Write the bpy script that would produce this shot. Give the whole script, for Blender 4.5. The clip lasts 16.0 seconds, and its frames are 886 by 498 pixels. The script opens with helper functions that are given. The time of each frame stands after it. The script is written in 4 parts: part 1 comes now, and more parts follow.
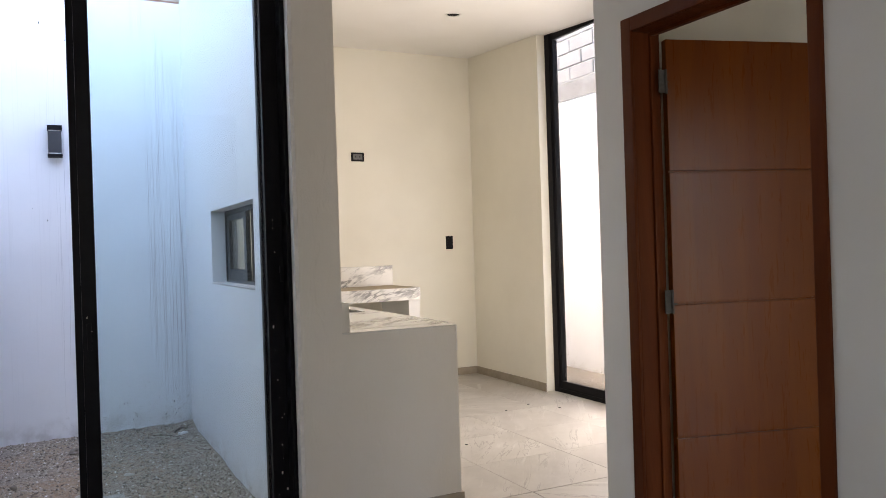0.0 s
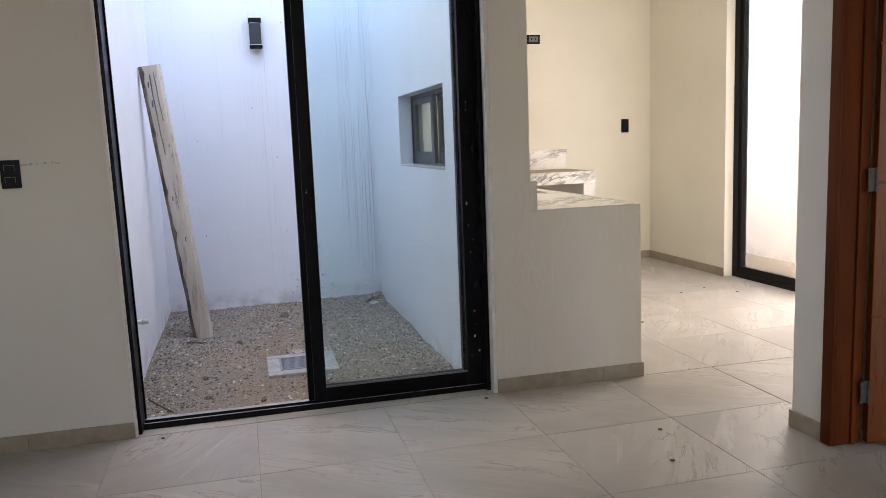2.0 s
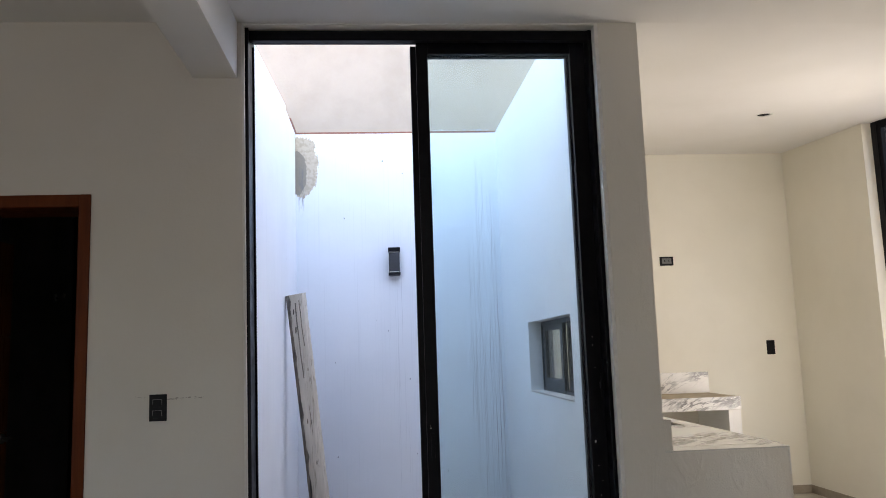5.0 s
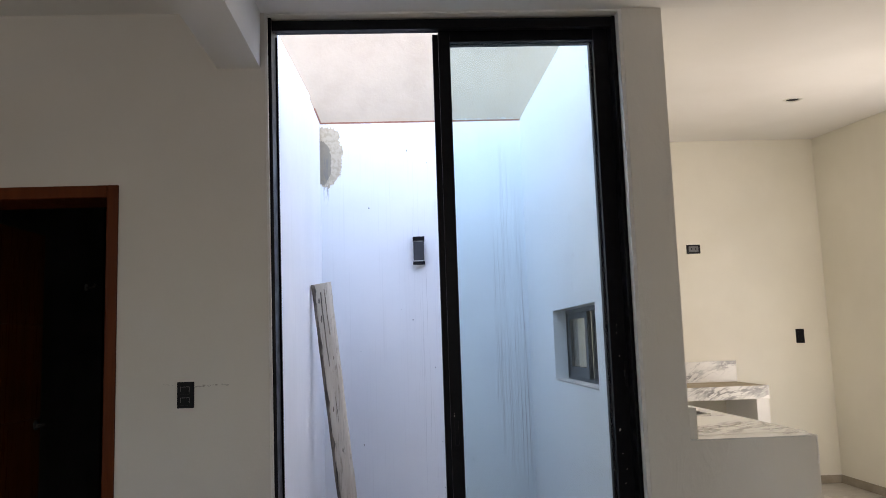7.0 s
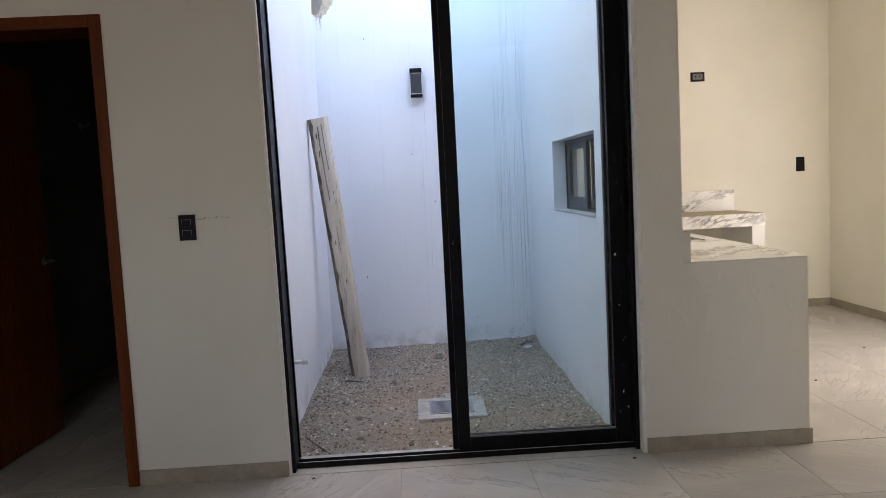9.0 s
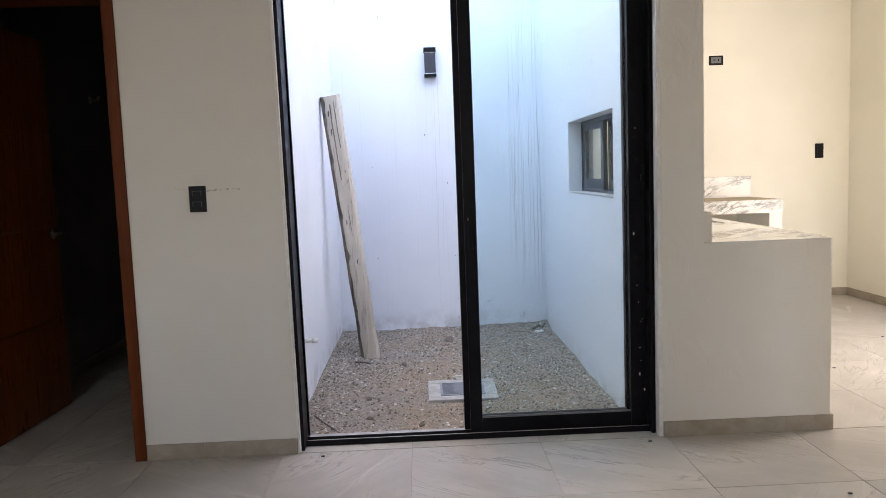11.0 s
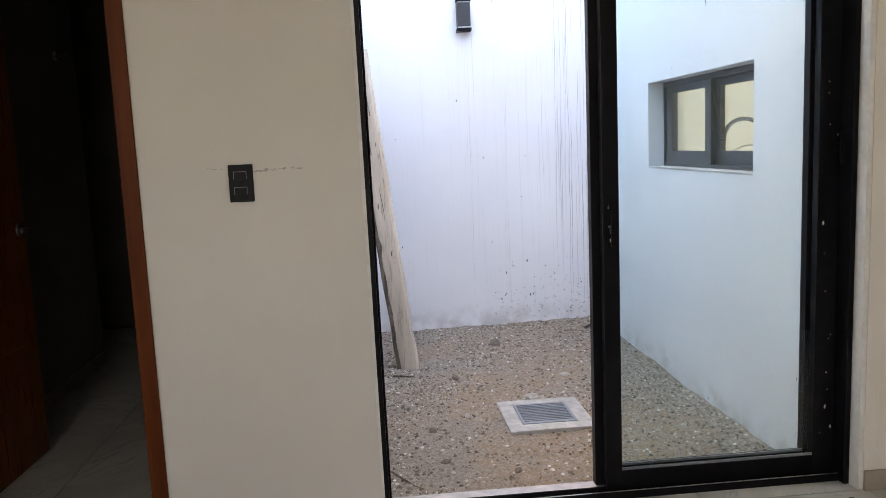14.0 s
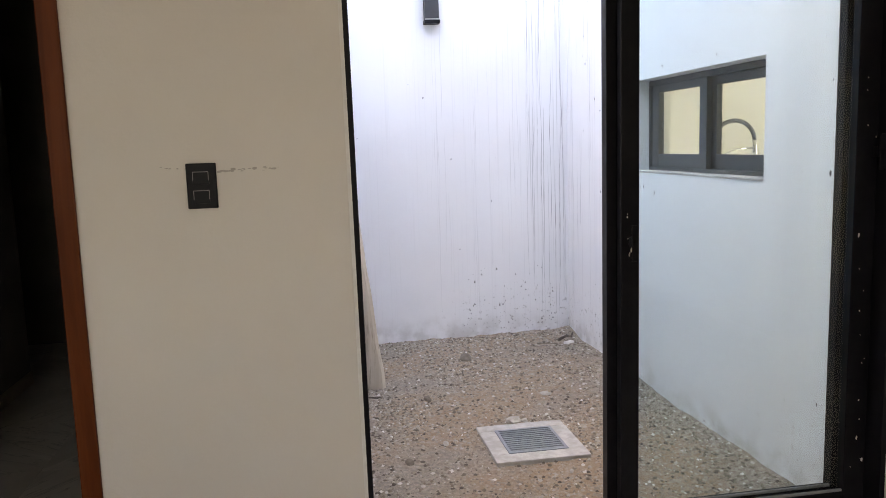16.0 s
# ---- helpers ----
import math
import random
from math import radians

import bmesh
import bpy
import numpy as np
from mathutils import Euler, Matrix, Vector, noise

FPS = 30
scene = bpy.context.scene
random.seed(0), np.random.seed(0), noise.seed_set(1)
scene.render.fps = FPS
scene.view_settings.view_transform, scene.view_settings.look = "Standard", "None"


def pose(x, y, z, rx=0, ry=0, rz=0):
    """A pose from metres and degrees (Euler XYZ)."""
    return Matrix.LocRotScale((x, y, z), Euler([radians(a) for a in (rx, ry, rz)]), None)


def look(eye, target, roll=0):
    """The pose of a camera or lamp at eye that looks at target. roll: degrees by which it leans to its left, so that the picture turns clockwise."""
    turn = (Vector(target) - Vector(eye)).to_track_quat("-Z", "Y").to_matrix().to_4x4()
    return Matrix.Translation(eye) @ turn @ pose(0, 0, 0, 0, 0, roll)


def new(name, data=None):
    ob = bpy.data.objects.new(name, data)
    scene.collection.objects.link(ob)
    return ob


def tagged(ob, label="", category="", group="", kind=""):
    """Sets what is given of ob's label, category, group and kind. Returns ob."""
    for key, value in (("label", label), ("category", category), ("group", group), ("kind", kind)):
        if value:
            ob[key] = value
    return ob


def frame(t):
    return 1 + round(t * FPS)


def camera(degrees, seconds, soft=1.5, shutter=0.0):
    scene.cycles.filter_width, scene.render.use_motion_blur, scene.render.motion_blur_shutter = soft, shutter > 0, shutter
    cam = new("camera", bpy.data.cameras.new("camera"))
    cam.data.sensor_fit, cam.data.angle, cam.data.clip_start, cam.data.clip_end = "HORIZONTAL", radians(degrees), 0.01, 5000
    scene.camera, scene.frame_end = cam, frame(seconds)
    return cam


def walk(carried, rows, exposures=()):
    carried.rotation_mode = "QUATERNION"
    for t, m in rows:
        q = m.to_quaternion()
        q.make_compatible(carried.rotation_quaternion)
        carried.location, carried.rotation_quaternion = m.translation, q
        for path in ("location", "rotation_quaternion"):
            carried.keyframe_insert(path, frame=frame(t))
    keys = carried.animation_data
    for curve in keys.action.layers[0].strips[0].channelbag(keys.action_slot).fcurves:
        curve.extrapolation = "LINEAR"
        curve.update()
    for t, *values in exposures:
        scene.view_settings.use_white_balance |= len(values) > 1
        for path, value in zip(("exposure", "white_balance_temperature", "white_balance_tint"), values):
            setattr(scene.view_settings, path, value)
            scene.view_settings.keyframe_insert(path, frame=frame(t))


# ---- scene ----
cam = camera(59.3, 16.0, soft=0.5)
PATH = [
    (0, (0.251, 0.221, 1.288), (1.14, 2.012, 1.284), -1.8),
    (0.5, (0.2, 0.131, 1.3), (0.985, 1.97, 1.27), -2.0),
    (1, (0.156, 0.117, 1.286), (0.815, 2.003, 1.184), -2.2),
    (1.5, (0.098, 0.108, 1.271), (0.64, 2.017, 1.016), -2.4),
    (2, (0.064, 0.091, 1.258), (0.554, 2.011, 0.982), -2.2),
    (2.5, (0.065, 0.088, 1.286), (0.431, 2.051, 1.178), -2.2),
    (3, (0.086, 0.091, 1.319), (0.36, 2.072, 1.332), -1.8),
    (3.5, (0.104, 0.098, 1.343), (0.344, 2.081, 1.428), -1.7),
    (4, (0.115, 0.101, 1.359), (0.321, 2.085, 1.501), -1.6),
    (4.5, (0.127, 0.094, 1.374), (0.312, 2.075, 1.575), -1.8),
    (5, (0.133, 0.079, 1.389), (0.297, 2.055, 1.652), -1.9),
    (5.2, (0.135, 0.073, 1.405), (0.289, 2.047, 1.686), -2.0),
    (7.3, (0.154, 0.077, 1.37), (0.241, 2.064, 1.583), -2.0),
    (7.5, (0.162, 0.079, 1.36), (0.242, 2.071, 1.522), -2.1),
    (8, (0.167, 0.082, 1.345), (0.24, 2.081, 1.363), -2.4),
    (8.5, (0.168, 0.084, 1.339), (0.239, 2.079, 1.228), -2.6),
    (9, (0.168, 0.084, 1.337), (0.243, 2.075, 1.165), -2.9),
    (11.5, (0.107, 0.225, 1.258), (0.158, 2.213, 1.043), -2.0),
    (12, (-0.03, 0.373, 1.255), (0.025, 2.357, 1.005), -2.1),
    (12.5, (-0.118, 0.538, 1.258), (-0.046, 2.518, 0.986), -2.2),
    (13, (-0.203, 0.754, 1.269), (-0.106, 2.734, 1.008), -2.3),
    (13.5, (-0.325, 0.974, 1.271), (-0.18, 2.951, 1.008), -2.3),
    (14, (-0.449, 1.178, 1.282), (-0.275, 3.152, 1.015), -2.5),
    (14.5, (-0.51, 1.382, 1.276), (-0.271, 3.353, 1.031), -2.4),
    (15, (-0.538, 1.521, 1.288), (-0.253, 3.485, 1.035), -2.4),
    (15.5, (-0.561, 1.572, 1.28), (-0.256, 3.531, 1.015), -2.4),
    (16, (-0.574, 1.577, 1.275), (-0.25, 3.533, 1.008), -1.8),
]
# exposure and white balance drift of the phone camera
EXPOSURES = [
    (0.0, 3.48, 7500, 17),
    (0.6, 3.5, 8100, 17),
    (1.2, 3.52, 8000, 17),
    (2.0, 3.6, 7700, 17),
    (3.5, 3.32, 7450, 16),
    (5.0, 3.25, 7350, 15),
    (9.0, 3.4, 7700, 16),
    (11.5, 4.1, 7600, 16),
    (12.5, 4.22, 7750, 15),
    (14.5, 4.05, 8600, 16),
    (16.0, 4.06, 9000, 18),
]
walk(cam, [(t, look(eye, target, roll)) for t, eye, target, roll in PATH], EXPOSURES)

# ---- daylight ----
SUN_EL, SUN_AZ = radians(54), radians(341)
world = bpy.data.worlds.new("sky")
scene.world = world
world.use_nodes = True
wn = world.node_tree
sky = wn.nodes.new("ShaderNodeTexSky")
sky.sky_type, sky.sun_disc = "NISHITA", False
sky.sun_elevation, sky.sun_rotation = SUN_EL, SUN_AZ
sky.air_density, sky.dust_density = 1.0, 3.0
wn.links.new(sky.outputs[0], wn.nodes["Background"].inputs[0])
wn.nodes["Background"].inputs[1].default_value = 0.15

sun_dir = Vector((math.sin(SUN_AZ) * math.cos(SUN_EL), math.cos(SUN_AZ) * math.cos(SUN_EL), math.sin(SUN_EL)))
sun = new("sun", bpy.data.lights.new("sun", "SUN"))
sun.data.energy, sun.data.angle, sun.data.color = 0.7, radians(14), (1.0, 0.96, 0.9)
sun.matrix_world = look(sun_dir * 30, (0, 0, 0))


def area_fill(name, eye, target, w, h, power, color=(0.93, 0.97, 1.0)):
    """An area lamp added in an opening to brighten the room behind it."""
    ob = new(name, bpy.data.lights.new(name, "AREA"))
    ob.data.shape, ob.data.size, ob.data.size_y = "RECTANGLE", w, h
    ob.data.energy, ob.data.color = power, color
    ob.matrix_world = look(eye, target)
    return ob


# added fill for the living room, from an unseen opening behind the camera
area_fill("living_fill_light", (-1.3, -2.25, 1.85), (-0.6, 0, 2.45), 1.1, 1.3, 2.1)
# added warm fill that brightens the bedroom and the open leaf
area_fill("bedroom_fill_light", (3.1, -0.48, 0.7), (3.1, 2.0, 0.7), 0.9, 1.2, 0.4, (1.0, 0.92, 0.76))

# extra kitchen fill, added in the out-of-view half of the patio door
area_fill("kitchen_fill_light", (4.07, 4.43, 1.35), (2.8, 4.9, 1.1), 0.80, 2.2, 4.9, (1.0, 0.99, 0.98))

# ---- materials ----
class Nodes:
    """Short hand for a node material."""

    def __init__(self, name):
        self.m = bpy.data.materials.new(name)
        self.m.use_nodes = True
        self.t = self.m.node_tree
        self.b = self.t.nodes["Principled BSDF"]
        self.out = self.t.nodes["Material Output"]
        self.pos = self.add("ShaderNodeNewGeometry").outputs["Position"]

    def add(self, kind):
        return self.t.nodes.new(kind)

    def put(self, socket, v):
        if isinstance(v, bpy.types.NodeSocket):
            self.t.links.new(v, socket)
        elif isinstance(v, tuple) and len(v) == 3 and socket.type == "RGBA":
            socket.default_value = (*v, 1)
        else:
            socket.default_value = v

    def math(self, op, a, b=0.0, clamp=False):
        n = self.add("ShaderNodeMath")
        n.operation, n.use_clamp = op, clamp
        self.put(n.inputs[0], a)
        self.put(n.inputs[1], b)
        return n.outputs[0]

    def xyz(self, v):
        return self.add_link("ShaderNodeSeparateXYZ", v).outputs

    def add_link(self, kind, v):
        n = self.add(kind)
        self.put(n.inputs[0], v)
        return n

    def vec(self, x, y, z):
        n = self.add("ShaderNodeCombineXYZ")
        for s, v in zip(n.inputs, (x, y, z)):
            self.put(s, v)
        return n.outputs[0]

    def scaled(self, v, s):
        n = self.add("ShaderNodeVectorMath")
        n.operation = "MULTIPLY"
        self.put(n.inputs[0], v)
        n.inputs[1].default_value = s
        return n.outputs[0]

    def moved(self, v, w):
        n = self.add("ShaderNodeVectorMath")
        n.operation = "ADD"
        self.put(n.inputs[0], v)
        self.put(n.inputs[1], w)
        return n.outputs[0]

    def noise(self, v, scale, detail=4.0, rough=0.55, distort=0.0):
        n = self.add("ShaderNodeTexNoise")
        self.put(n.inputs["Vector"], v)
        n.inputs["Scale"].default_value, n.inputs["Detail"].default_value = scale, detail
        n.inputs["Roughness"].default_value, n.inputs["Distortion"].default_value = rough, distort
        return n.outputs[0]

    def ramp(self, v, a, b, lo=0.0, hi=1.0):
        n = self.add("ShaderNodeMapRange")
        n.interpolation_type = "SMOOTHSTEP"
        self.put(n.inputs[0], v)
        for i, x in zip((1, 2, 3, 4), (a, b, lo, hi)):
            n.inputs[i].default_value = x
        return n.outputs[0]

    def mix(self, f, a, b):
        n = self.add("ShaderNodeMix")
        n.data_type = "RGBA"
        self.put(n.inputs[0], f)
        self.put(n.inputs[6], a)
        self.put(n.inputs[7], b)
        return n.outputs[2]

    def bump(self, h, strength, dist=0.002):
        n = self.add("ShaderNodeBump")
        n.inputs["Strength"].default_value, n.inputs["Distance"].default_value = strength, dist
        self.put(n.inputs["Height"], h)
        self.put(self.b.inputs["Normal"], n.outputs[0])

    def done(self, color, rough=0.5, metal=0.0):
        self.put(self.b.inputs["Base Color"], color)
        self.put(self.b.inputs["Roughness"], rough)
        self.b.inputs["Metallic"].default_value = metal
        return self.m

    def random(self):
        return self.add("ShaderNodeObjectInfo").outputs["Random"]

    def island(self):
        return self.add("ShaderNodeNewGeometry").outputs["Random Per Island"]


def painted(name, a, b, rough=0.75, relief=0.25, dist=0.0015, coarse=1.3, fine=90):
    """Wall paint: two close tones in soft clouds, roller texture."""
    n = Nodes(name)
    big = n.noise(n.pos, coarse, 5)
    roll = n.noise(n.pos, fine, 5, 0.65)
    n.bump(n.math("ADD", roll, n.math("MULTIPLY", n.noise(n.pos, 14, 3), 1.5)), relief, dist)
    return n.done(n.mix(n.ramp(big, 0.35, 0.65), a, b), n.ramp(roll, 0.3, 0.7, rough - 0.08, rough + 0.08))


def plain(name, a, b, rough, scale=30, relief=0.1, metal=0.0, dist=0.0005, stretch=(1, 1, 1)):
    n = Nodes(name)
    v = n.scaled(n.pos, stretch)
    f = n.noise(v, scale, 5, 0.6)
    n.bump(n.noise(v, scale * 6, 3), relief, dist)
    return n.done(n.mix(n.ramp(f, 0.35, 0.68), a, b), n.ramp(f, 0.3, 0.7, rough * 0.8, rough * 1.2), metal)


def m_stucco():
    """Pier and bar wall: off-white paint over uneven trowelled plaster."""
    n = Nodes("trowelled_plaster")
    tall = n.scaled(n.pos, (1, 1, 0.45))
    lumps = n.noise(tall, 22, 6, 0.7, 0.6)
    fine = n.noise(n.pos, 120, 4, 0.7)
    trowel = n.ramp(n.noise(tall, 7, 3, 0.5, 1.2), 0.45, 0.62)
    n.bump(n.math("ADD", n.math("MULTIPLY", lumps, trowel), n.math("MULTIPLY", fine, 0.35)), 0.5, 0.005)
    return n.done(n.mix(n.noise(n.pos, 2.2, 5), (0.70, 0.665, 0.61), (0.77, 0.735, 0.68)), 0.7)


def m_court():
    """Exterior white paint with rain drips from the corner, mud splash at the foot and a patch where it fell off."""
    n = Nodes("weathered_white_paint")
    x, y, z = n.xyz(n.pos)
    run = n.math("ADD", x, y)
    lines = n.noise(n.vec(n.math("MULTIPLY", run, 88.0), 0.0, n.math("MULTIPLY", z, 0.40)), 1.0, 3, 0.6, 0.35)
    broken = n.ramp(n.noise(n.vec(n.math("MULTIPLY", run, 12.0), 3.0, n.math("MULTIPLY", z, 1.6)), 1.0, 3), 0.38, 0.6)
    drip = n.math("MULTIPLY", n.ramp(lines, 0.555, 0.63), broken)
    near = n.ramp(n.math("SUBTRACT", x, n.math("MULTIPLY", n.math("SUBTRACT", 6.85, y), 2.4)), 0.62, 1.0)
    near = n.math("MULTIPLY", near, n.ramp(x, 1.9, 1.6))
    faint = n.math("ADD", n.math("MULTIPLY", near, 0.22), 0.05)
    drip = n.math("MULTIPLY", drip, faint)
    foot = n.math("MULTIPLY", n.ramp(z, 0.42, -0.05), n.ramp(n.noise(n.pos, 38, 3, 0.7), 0.60, 0.68))
    foot = n.math("MULTIPLY", foot, n.ramp(x, 0.1, 0.8))
    # greyer in noisy patches towards the ground
    low_grey = n.math("MULTIPLY", n.ramp(z, 0.12, -0.08), n.ramp(n.noise(n.pos, 9, 5), 0.35, 0.7))
    paint = n.mix(n.ramp(n.noise(n.pos, 1.1, 5), 0.3, 0.7), (0.77, 0.775, 0.785), (0.83, 0.835, 0.84))
    paint = n.mix(drip, paint, (0.16, 0.15, 0.14))
    paint = n.mix(n.math("MULTIPLY", foot, 0.7), paint, (0.2, 0.18, 0.16))
    paint = n.mix(n.math("MULTIPLY", low_grey, 0.6), paint, (0.45, 0.43, 0.4))
    # the patch of bare plaster under the coping
    back = n.math("GREATER_THAN", y, 6.8)
    torn = n.math("SUBTRACT", n.noise(n.scaled(n.pos, (1.3, 1, 0.8)), 14, 6, 0.65), 0.5)

    def blot(cx, cz, rx, rz, rag):
        """A ragged oval on the wall: under 1 inside."""
        dx = n.math("DIVIDE", n.math("SUBTRACT", x, cx), rx)
        dz = n.math("DIVIDE", n.math("SUBTRACT", z, cz), rz)
        dx, dz = (n.math("POWER", n.math("ABSOLUTE", d), 2.6) for d in (dx, dz))
        return n.math("ADD", n.math("ADD", dx, dz), n.math("MULTIPLY", torn, rag))

    rough = blot(-0.555, 3.055, 0.17, 0.275, 2.6)
    paint = n.mix(n.math("MULTIPLY", n.math("MULTIPLY", n.ramp(rough, 1.25, 1.15), back), 0.8), paint, (0.80, 0.79, 0.76))
    paint = n.mix(n.math("MULTIPLY", n.ramp(rough, 0.95, 0.90), back), paint, n.mix(n.ramp(n.noise(n.pos, 30, 4), 0.4, 0.6), (0.46, 0.365, 0.265), (0.56, 0.455, 0.34)))
    inner = blot(-0.60, 2.99, 0.115, 0.205, 1.3)
    paint = n.mix(n.math("MULTIPLY", n.ramp(inner, 0.93, 0.88), back), paint, n.mix(n.noise(n.pos, 40, 4), (0.25, 0.205, 0.155), (0.32, 0.265, 0.205)))
    tail = n.math("MULTIPLY", n.ramp(n.math("ABSOLUTE", n.math("ADD", x, 0.535)), 0.035, 0.008), n.math("MULTIPLY", n.ramp(z, 2.58, 2.85), n.ramp(z, 3.08, 2.98)))
    tail = n.math("MULTIPLY", tail, n.ramp(n.noise(n.scaled(n.pos, (1, 1, 0.25)), 60, 3), 0.4, 0.6))
    paint = n.mix(n.math("MULTIPLY", tail, back), paint, (0.22, 0.20, 0.18))
    n.bump(n.math("ADD", n.noise(n.pos, 60, 5, 0.65), n.math("MULTIPLY", n.noise(n.pos, 11, 3), 1.4)), 0.3, 0.002)
    return n.done(paint, 0.85)


def m_tile():
    """Porcelain floor tile with stone-like diagonal veins, turned and shifted from tile to tile."""
    n = Nodes("porcelain_tile")
    rnd = n.random()
    turn = n.add("ShaderNodeVectorRotate")
    turn.rotation_type = "Z_AXIS"
    n.put(turn.inputs["Vector"], n.pos)
    n.put(turn.inputs["Angle"], n.math("ADD", n.math("MULTIPLY", n.math("FLOOR", n.math("MULTIPLY", rnd, 4.0)), math.pi / 2), 0.6))
    v = n.moved(turn.outputs[0], n.vec(n.math("MULTIPLY", rnd, 37.0), n.math("MULTIPLY", rnd, 91.0), 0.0))
    cloud = n.noise(n.scaled(v, (1, 0.35, 1)), 3.2, 6, 0.6, 0.5)
    vein = n.noise(n.scaled(v, (1, 0.16, 1)), 7.5, 7, 0.62, 0.9)
    thin = n.math("MULTIPLY", n.ramp(n.math("ABSOLUTE", n.math("SUBTRACT", vein, 0.5)), 0.018, 0.0), n.ramp(cloud, 0.42, 0.6))
    pale = n.ramp(n.noise(n.scaled(v, (1, 0.12, 1)), 10, 5, 0.6, 0.6), 0.58, 0.72)
    c = n.mix(n.ramp(cloud, 0.3, 0.7), (0.36, 0.335, 0.305), (0.47, 0.445, 0.41))
    c = n.mix(n.math("MULTIPLY", pale, 0.6), c, (0.58, 0.56, 0.53))
    c = n.mix(n.math("MULTIPLY", thin, 0.75), c, (0.21, 0.19, 0.17))
    dust = n.noise(n.pos, 2.6, 6, 0.6)
    n.bump(n.noise(n.pos, 70, 4), 0.12, 0.0006)
    return n.done(c, n.ramp(dust, 0.3, 0.7, 0.30, 0.46))


def m_wood(name, a, b, dark, rough, axis="z", gloss=0.0, streak=0.3):
    """Wood with long grain along an axis."""
    n = Nodes(name)
    s = {"z": (1, 1, 0.09), "x": (0.09, 1, 1), "y": (1, 0.09, 1)}[axis]
    v = n.scaled(n.pos, s)
    broad = n.noise(v, 7, 5, 0.6, 1.4)
    grain = n.noise(v, 55, 6, 0.7, 0.4)
    c = n.mix(n.ramp(broad, 0.35, 0.65), a, b)
    c = n.mix(n.math("MULTIPLY", n.ramp(grain, 0.52, 0.74), streak), c, dark)
    n.bump(grain, 0.06, 0.0005)
    m = n.done(c, n.ramp(grain, 0.3, 0.7, rough - 0.05, rough + 0.08))
    n.b.inputs["Coat Weight"].default_value, n.b.inputs["Coat Roughness"].default_value = gloss, 0.25
    return m


def m_marble():
    """White marble: broken grey bands and fine branching veins that run slantwise."""
    n = Nodes("white_marble")
    x, y, z = n.xyz(n.pos)
    along = n.math("ADD", n.math("MULTIPLY", x, 0.75), n.math("ADD", n.math("MULTIPLY", y, 0.5), n.math("MULTIPLY", z, 0.9)))
    across = n.math("SUBTRACT", n.math("ADD", n.math("MULTIPLY", z, 1.3), n.math("MULTIPLY", y, 0.85)), n.math("MULTIPLY", x, 0.55))
    v = n.vec(n.math("MULTIPLY", along, 1.7), n.math("MULTIPLY", across, 5.0), n.math("MULTIPLY", y, 0.6))
    flow = n.noise(v, 0.9, 6, 0.62, 1.0)
    fine = n.noise(v, 1.7, 6, 0.62, 1.3)
    where = n.noise(n.vec(n.math("MULTIPLY", along, 1.2), n.math("MULTIPLY", across, 2.2), 4.0), 1.6, 4)
    thin = n.math("MULTIPLY", n.ramp(n.math("ABSOLUTE", n.math("SUBTRACT", fine, 0.5)), 0.030, 0.004), n.ramp(where, 0.40, 0.58))
    band = n.math("MULTIPLY", n.ramp(n.math("ABSOLUTE", n.math("SUBTRACT", flow, 0.53)), 0.05, 0.015), n.ramp(where, 0.48, 0.58))
    band = n.math("MULTIPLY", band, n.ramp(n.noise(n.pos, 38, 4, 0.7), 0.3, 0.5, 0.55, 1.0))
    c = n.mix(n.noise(n.pos, 5, 4), (0.66, 0.645, 0.61), (0.74, 0.725, 0.695))
    c = n.mix(n.math("MULTIPLY", n.ramp(flow, 0.5, 0.7), 0.25), c, (0.50, 0.49, 0.48))
    c = n.mix(n.math("MULTIPLY", thin, 0.75), c, (0.22, 0.21, 0.21))
    c = n.mix(n.math("MULTIPLY", band, 0.9), c, (0.19, 0.185, 0.185))
    return n.done(c, 0.22)


def m_gravel(name, a, b, c3, c4):
    """Dry earth and gravel, patches of brown soil among grey grit."""
    n = Nodes(name)
    patch = n.noise(n.pos, 1.6, 5, 0.6)
    grit = n.noise(n.pos, 45, 6, 0.75)
    fleck = n.noise(n.pos, 110, 3, 0.7)
    x, y, z = n.xyz(n.pos)
    rim = n.ramp(n.math("ABSOLUTE", n.math("SUBTRACT", x, 0.42)), 0.30, 0.75)
    patch = n.math("ADD", patch, n.math("MULTIPLY", n.math("SUBTRACT", rim, 0.5), 0.16))
    c = n.mix(n.ramp(patch, 0.42, 0.60), a, b)
    c = n.mix(n.ramp(grit, 0.42, 0.66), c, c3)
    c = n.mix(n.math("MULTIPLY", n.ramp(n.noise(n.pos, 30, 5, 0.7), 0.42, 0.30), 0.4), c, (0.10, 0.08, 0.06))
    c = n.mix(n.math("MULTIPLY", n.ramp(fleck, 0.60, 0.70), 0.6), c, c4)
    n.bump(n.math("ADD", grit, n.math("MULTIPLY", fleck, 0.6)), 1.0, 0.022)
    return n.done(c, 0.95)


def m_pebbles(name, tones):
    """Loose stones: each takes its own tone."""
    n = Nodes(name)
    ramp = n.add_link("ShaderNodeValToRGB", n.island())
    els = ramp.color_ramp.elements
    while len(els) < len(tones):
        els.new(0.5)
    for i, (at, c) in enumerate(tones):
        els[i].position, els[i].color = at, (*c, 1)
    n.bump(n.noise(n.pos, 150, 4), 0.4, 0.002)
    return n.done(n.mix(n.math("MULTIPLY", n.noise(n.pos, 60, 4), 0.25), ramp.outputs[0], (0.2, 0.18, 0.155)), 0.95)


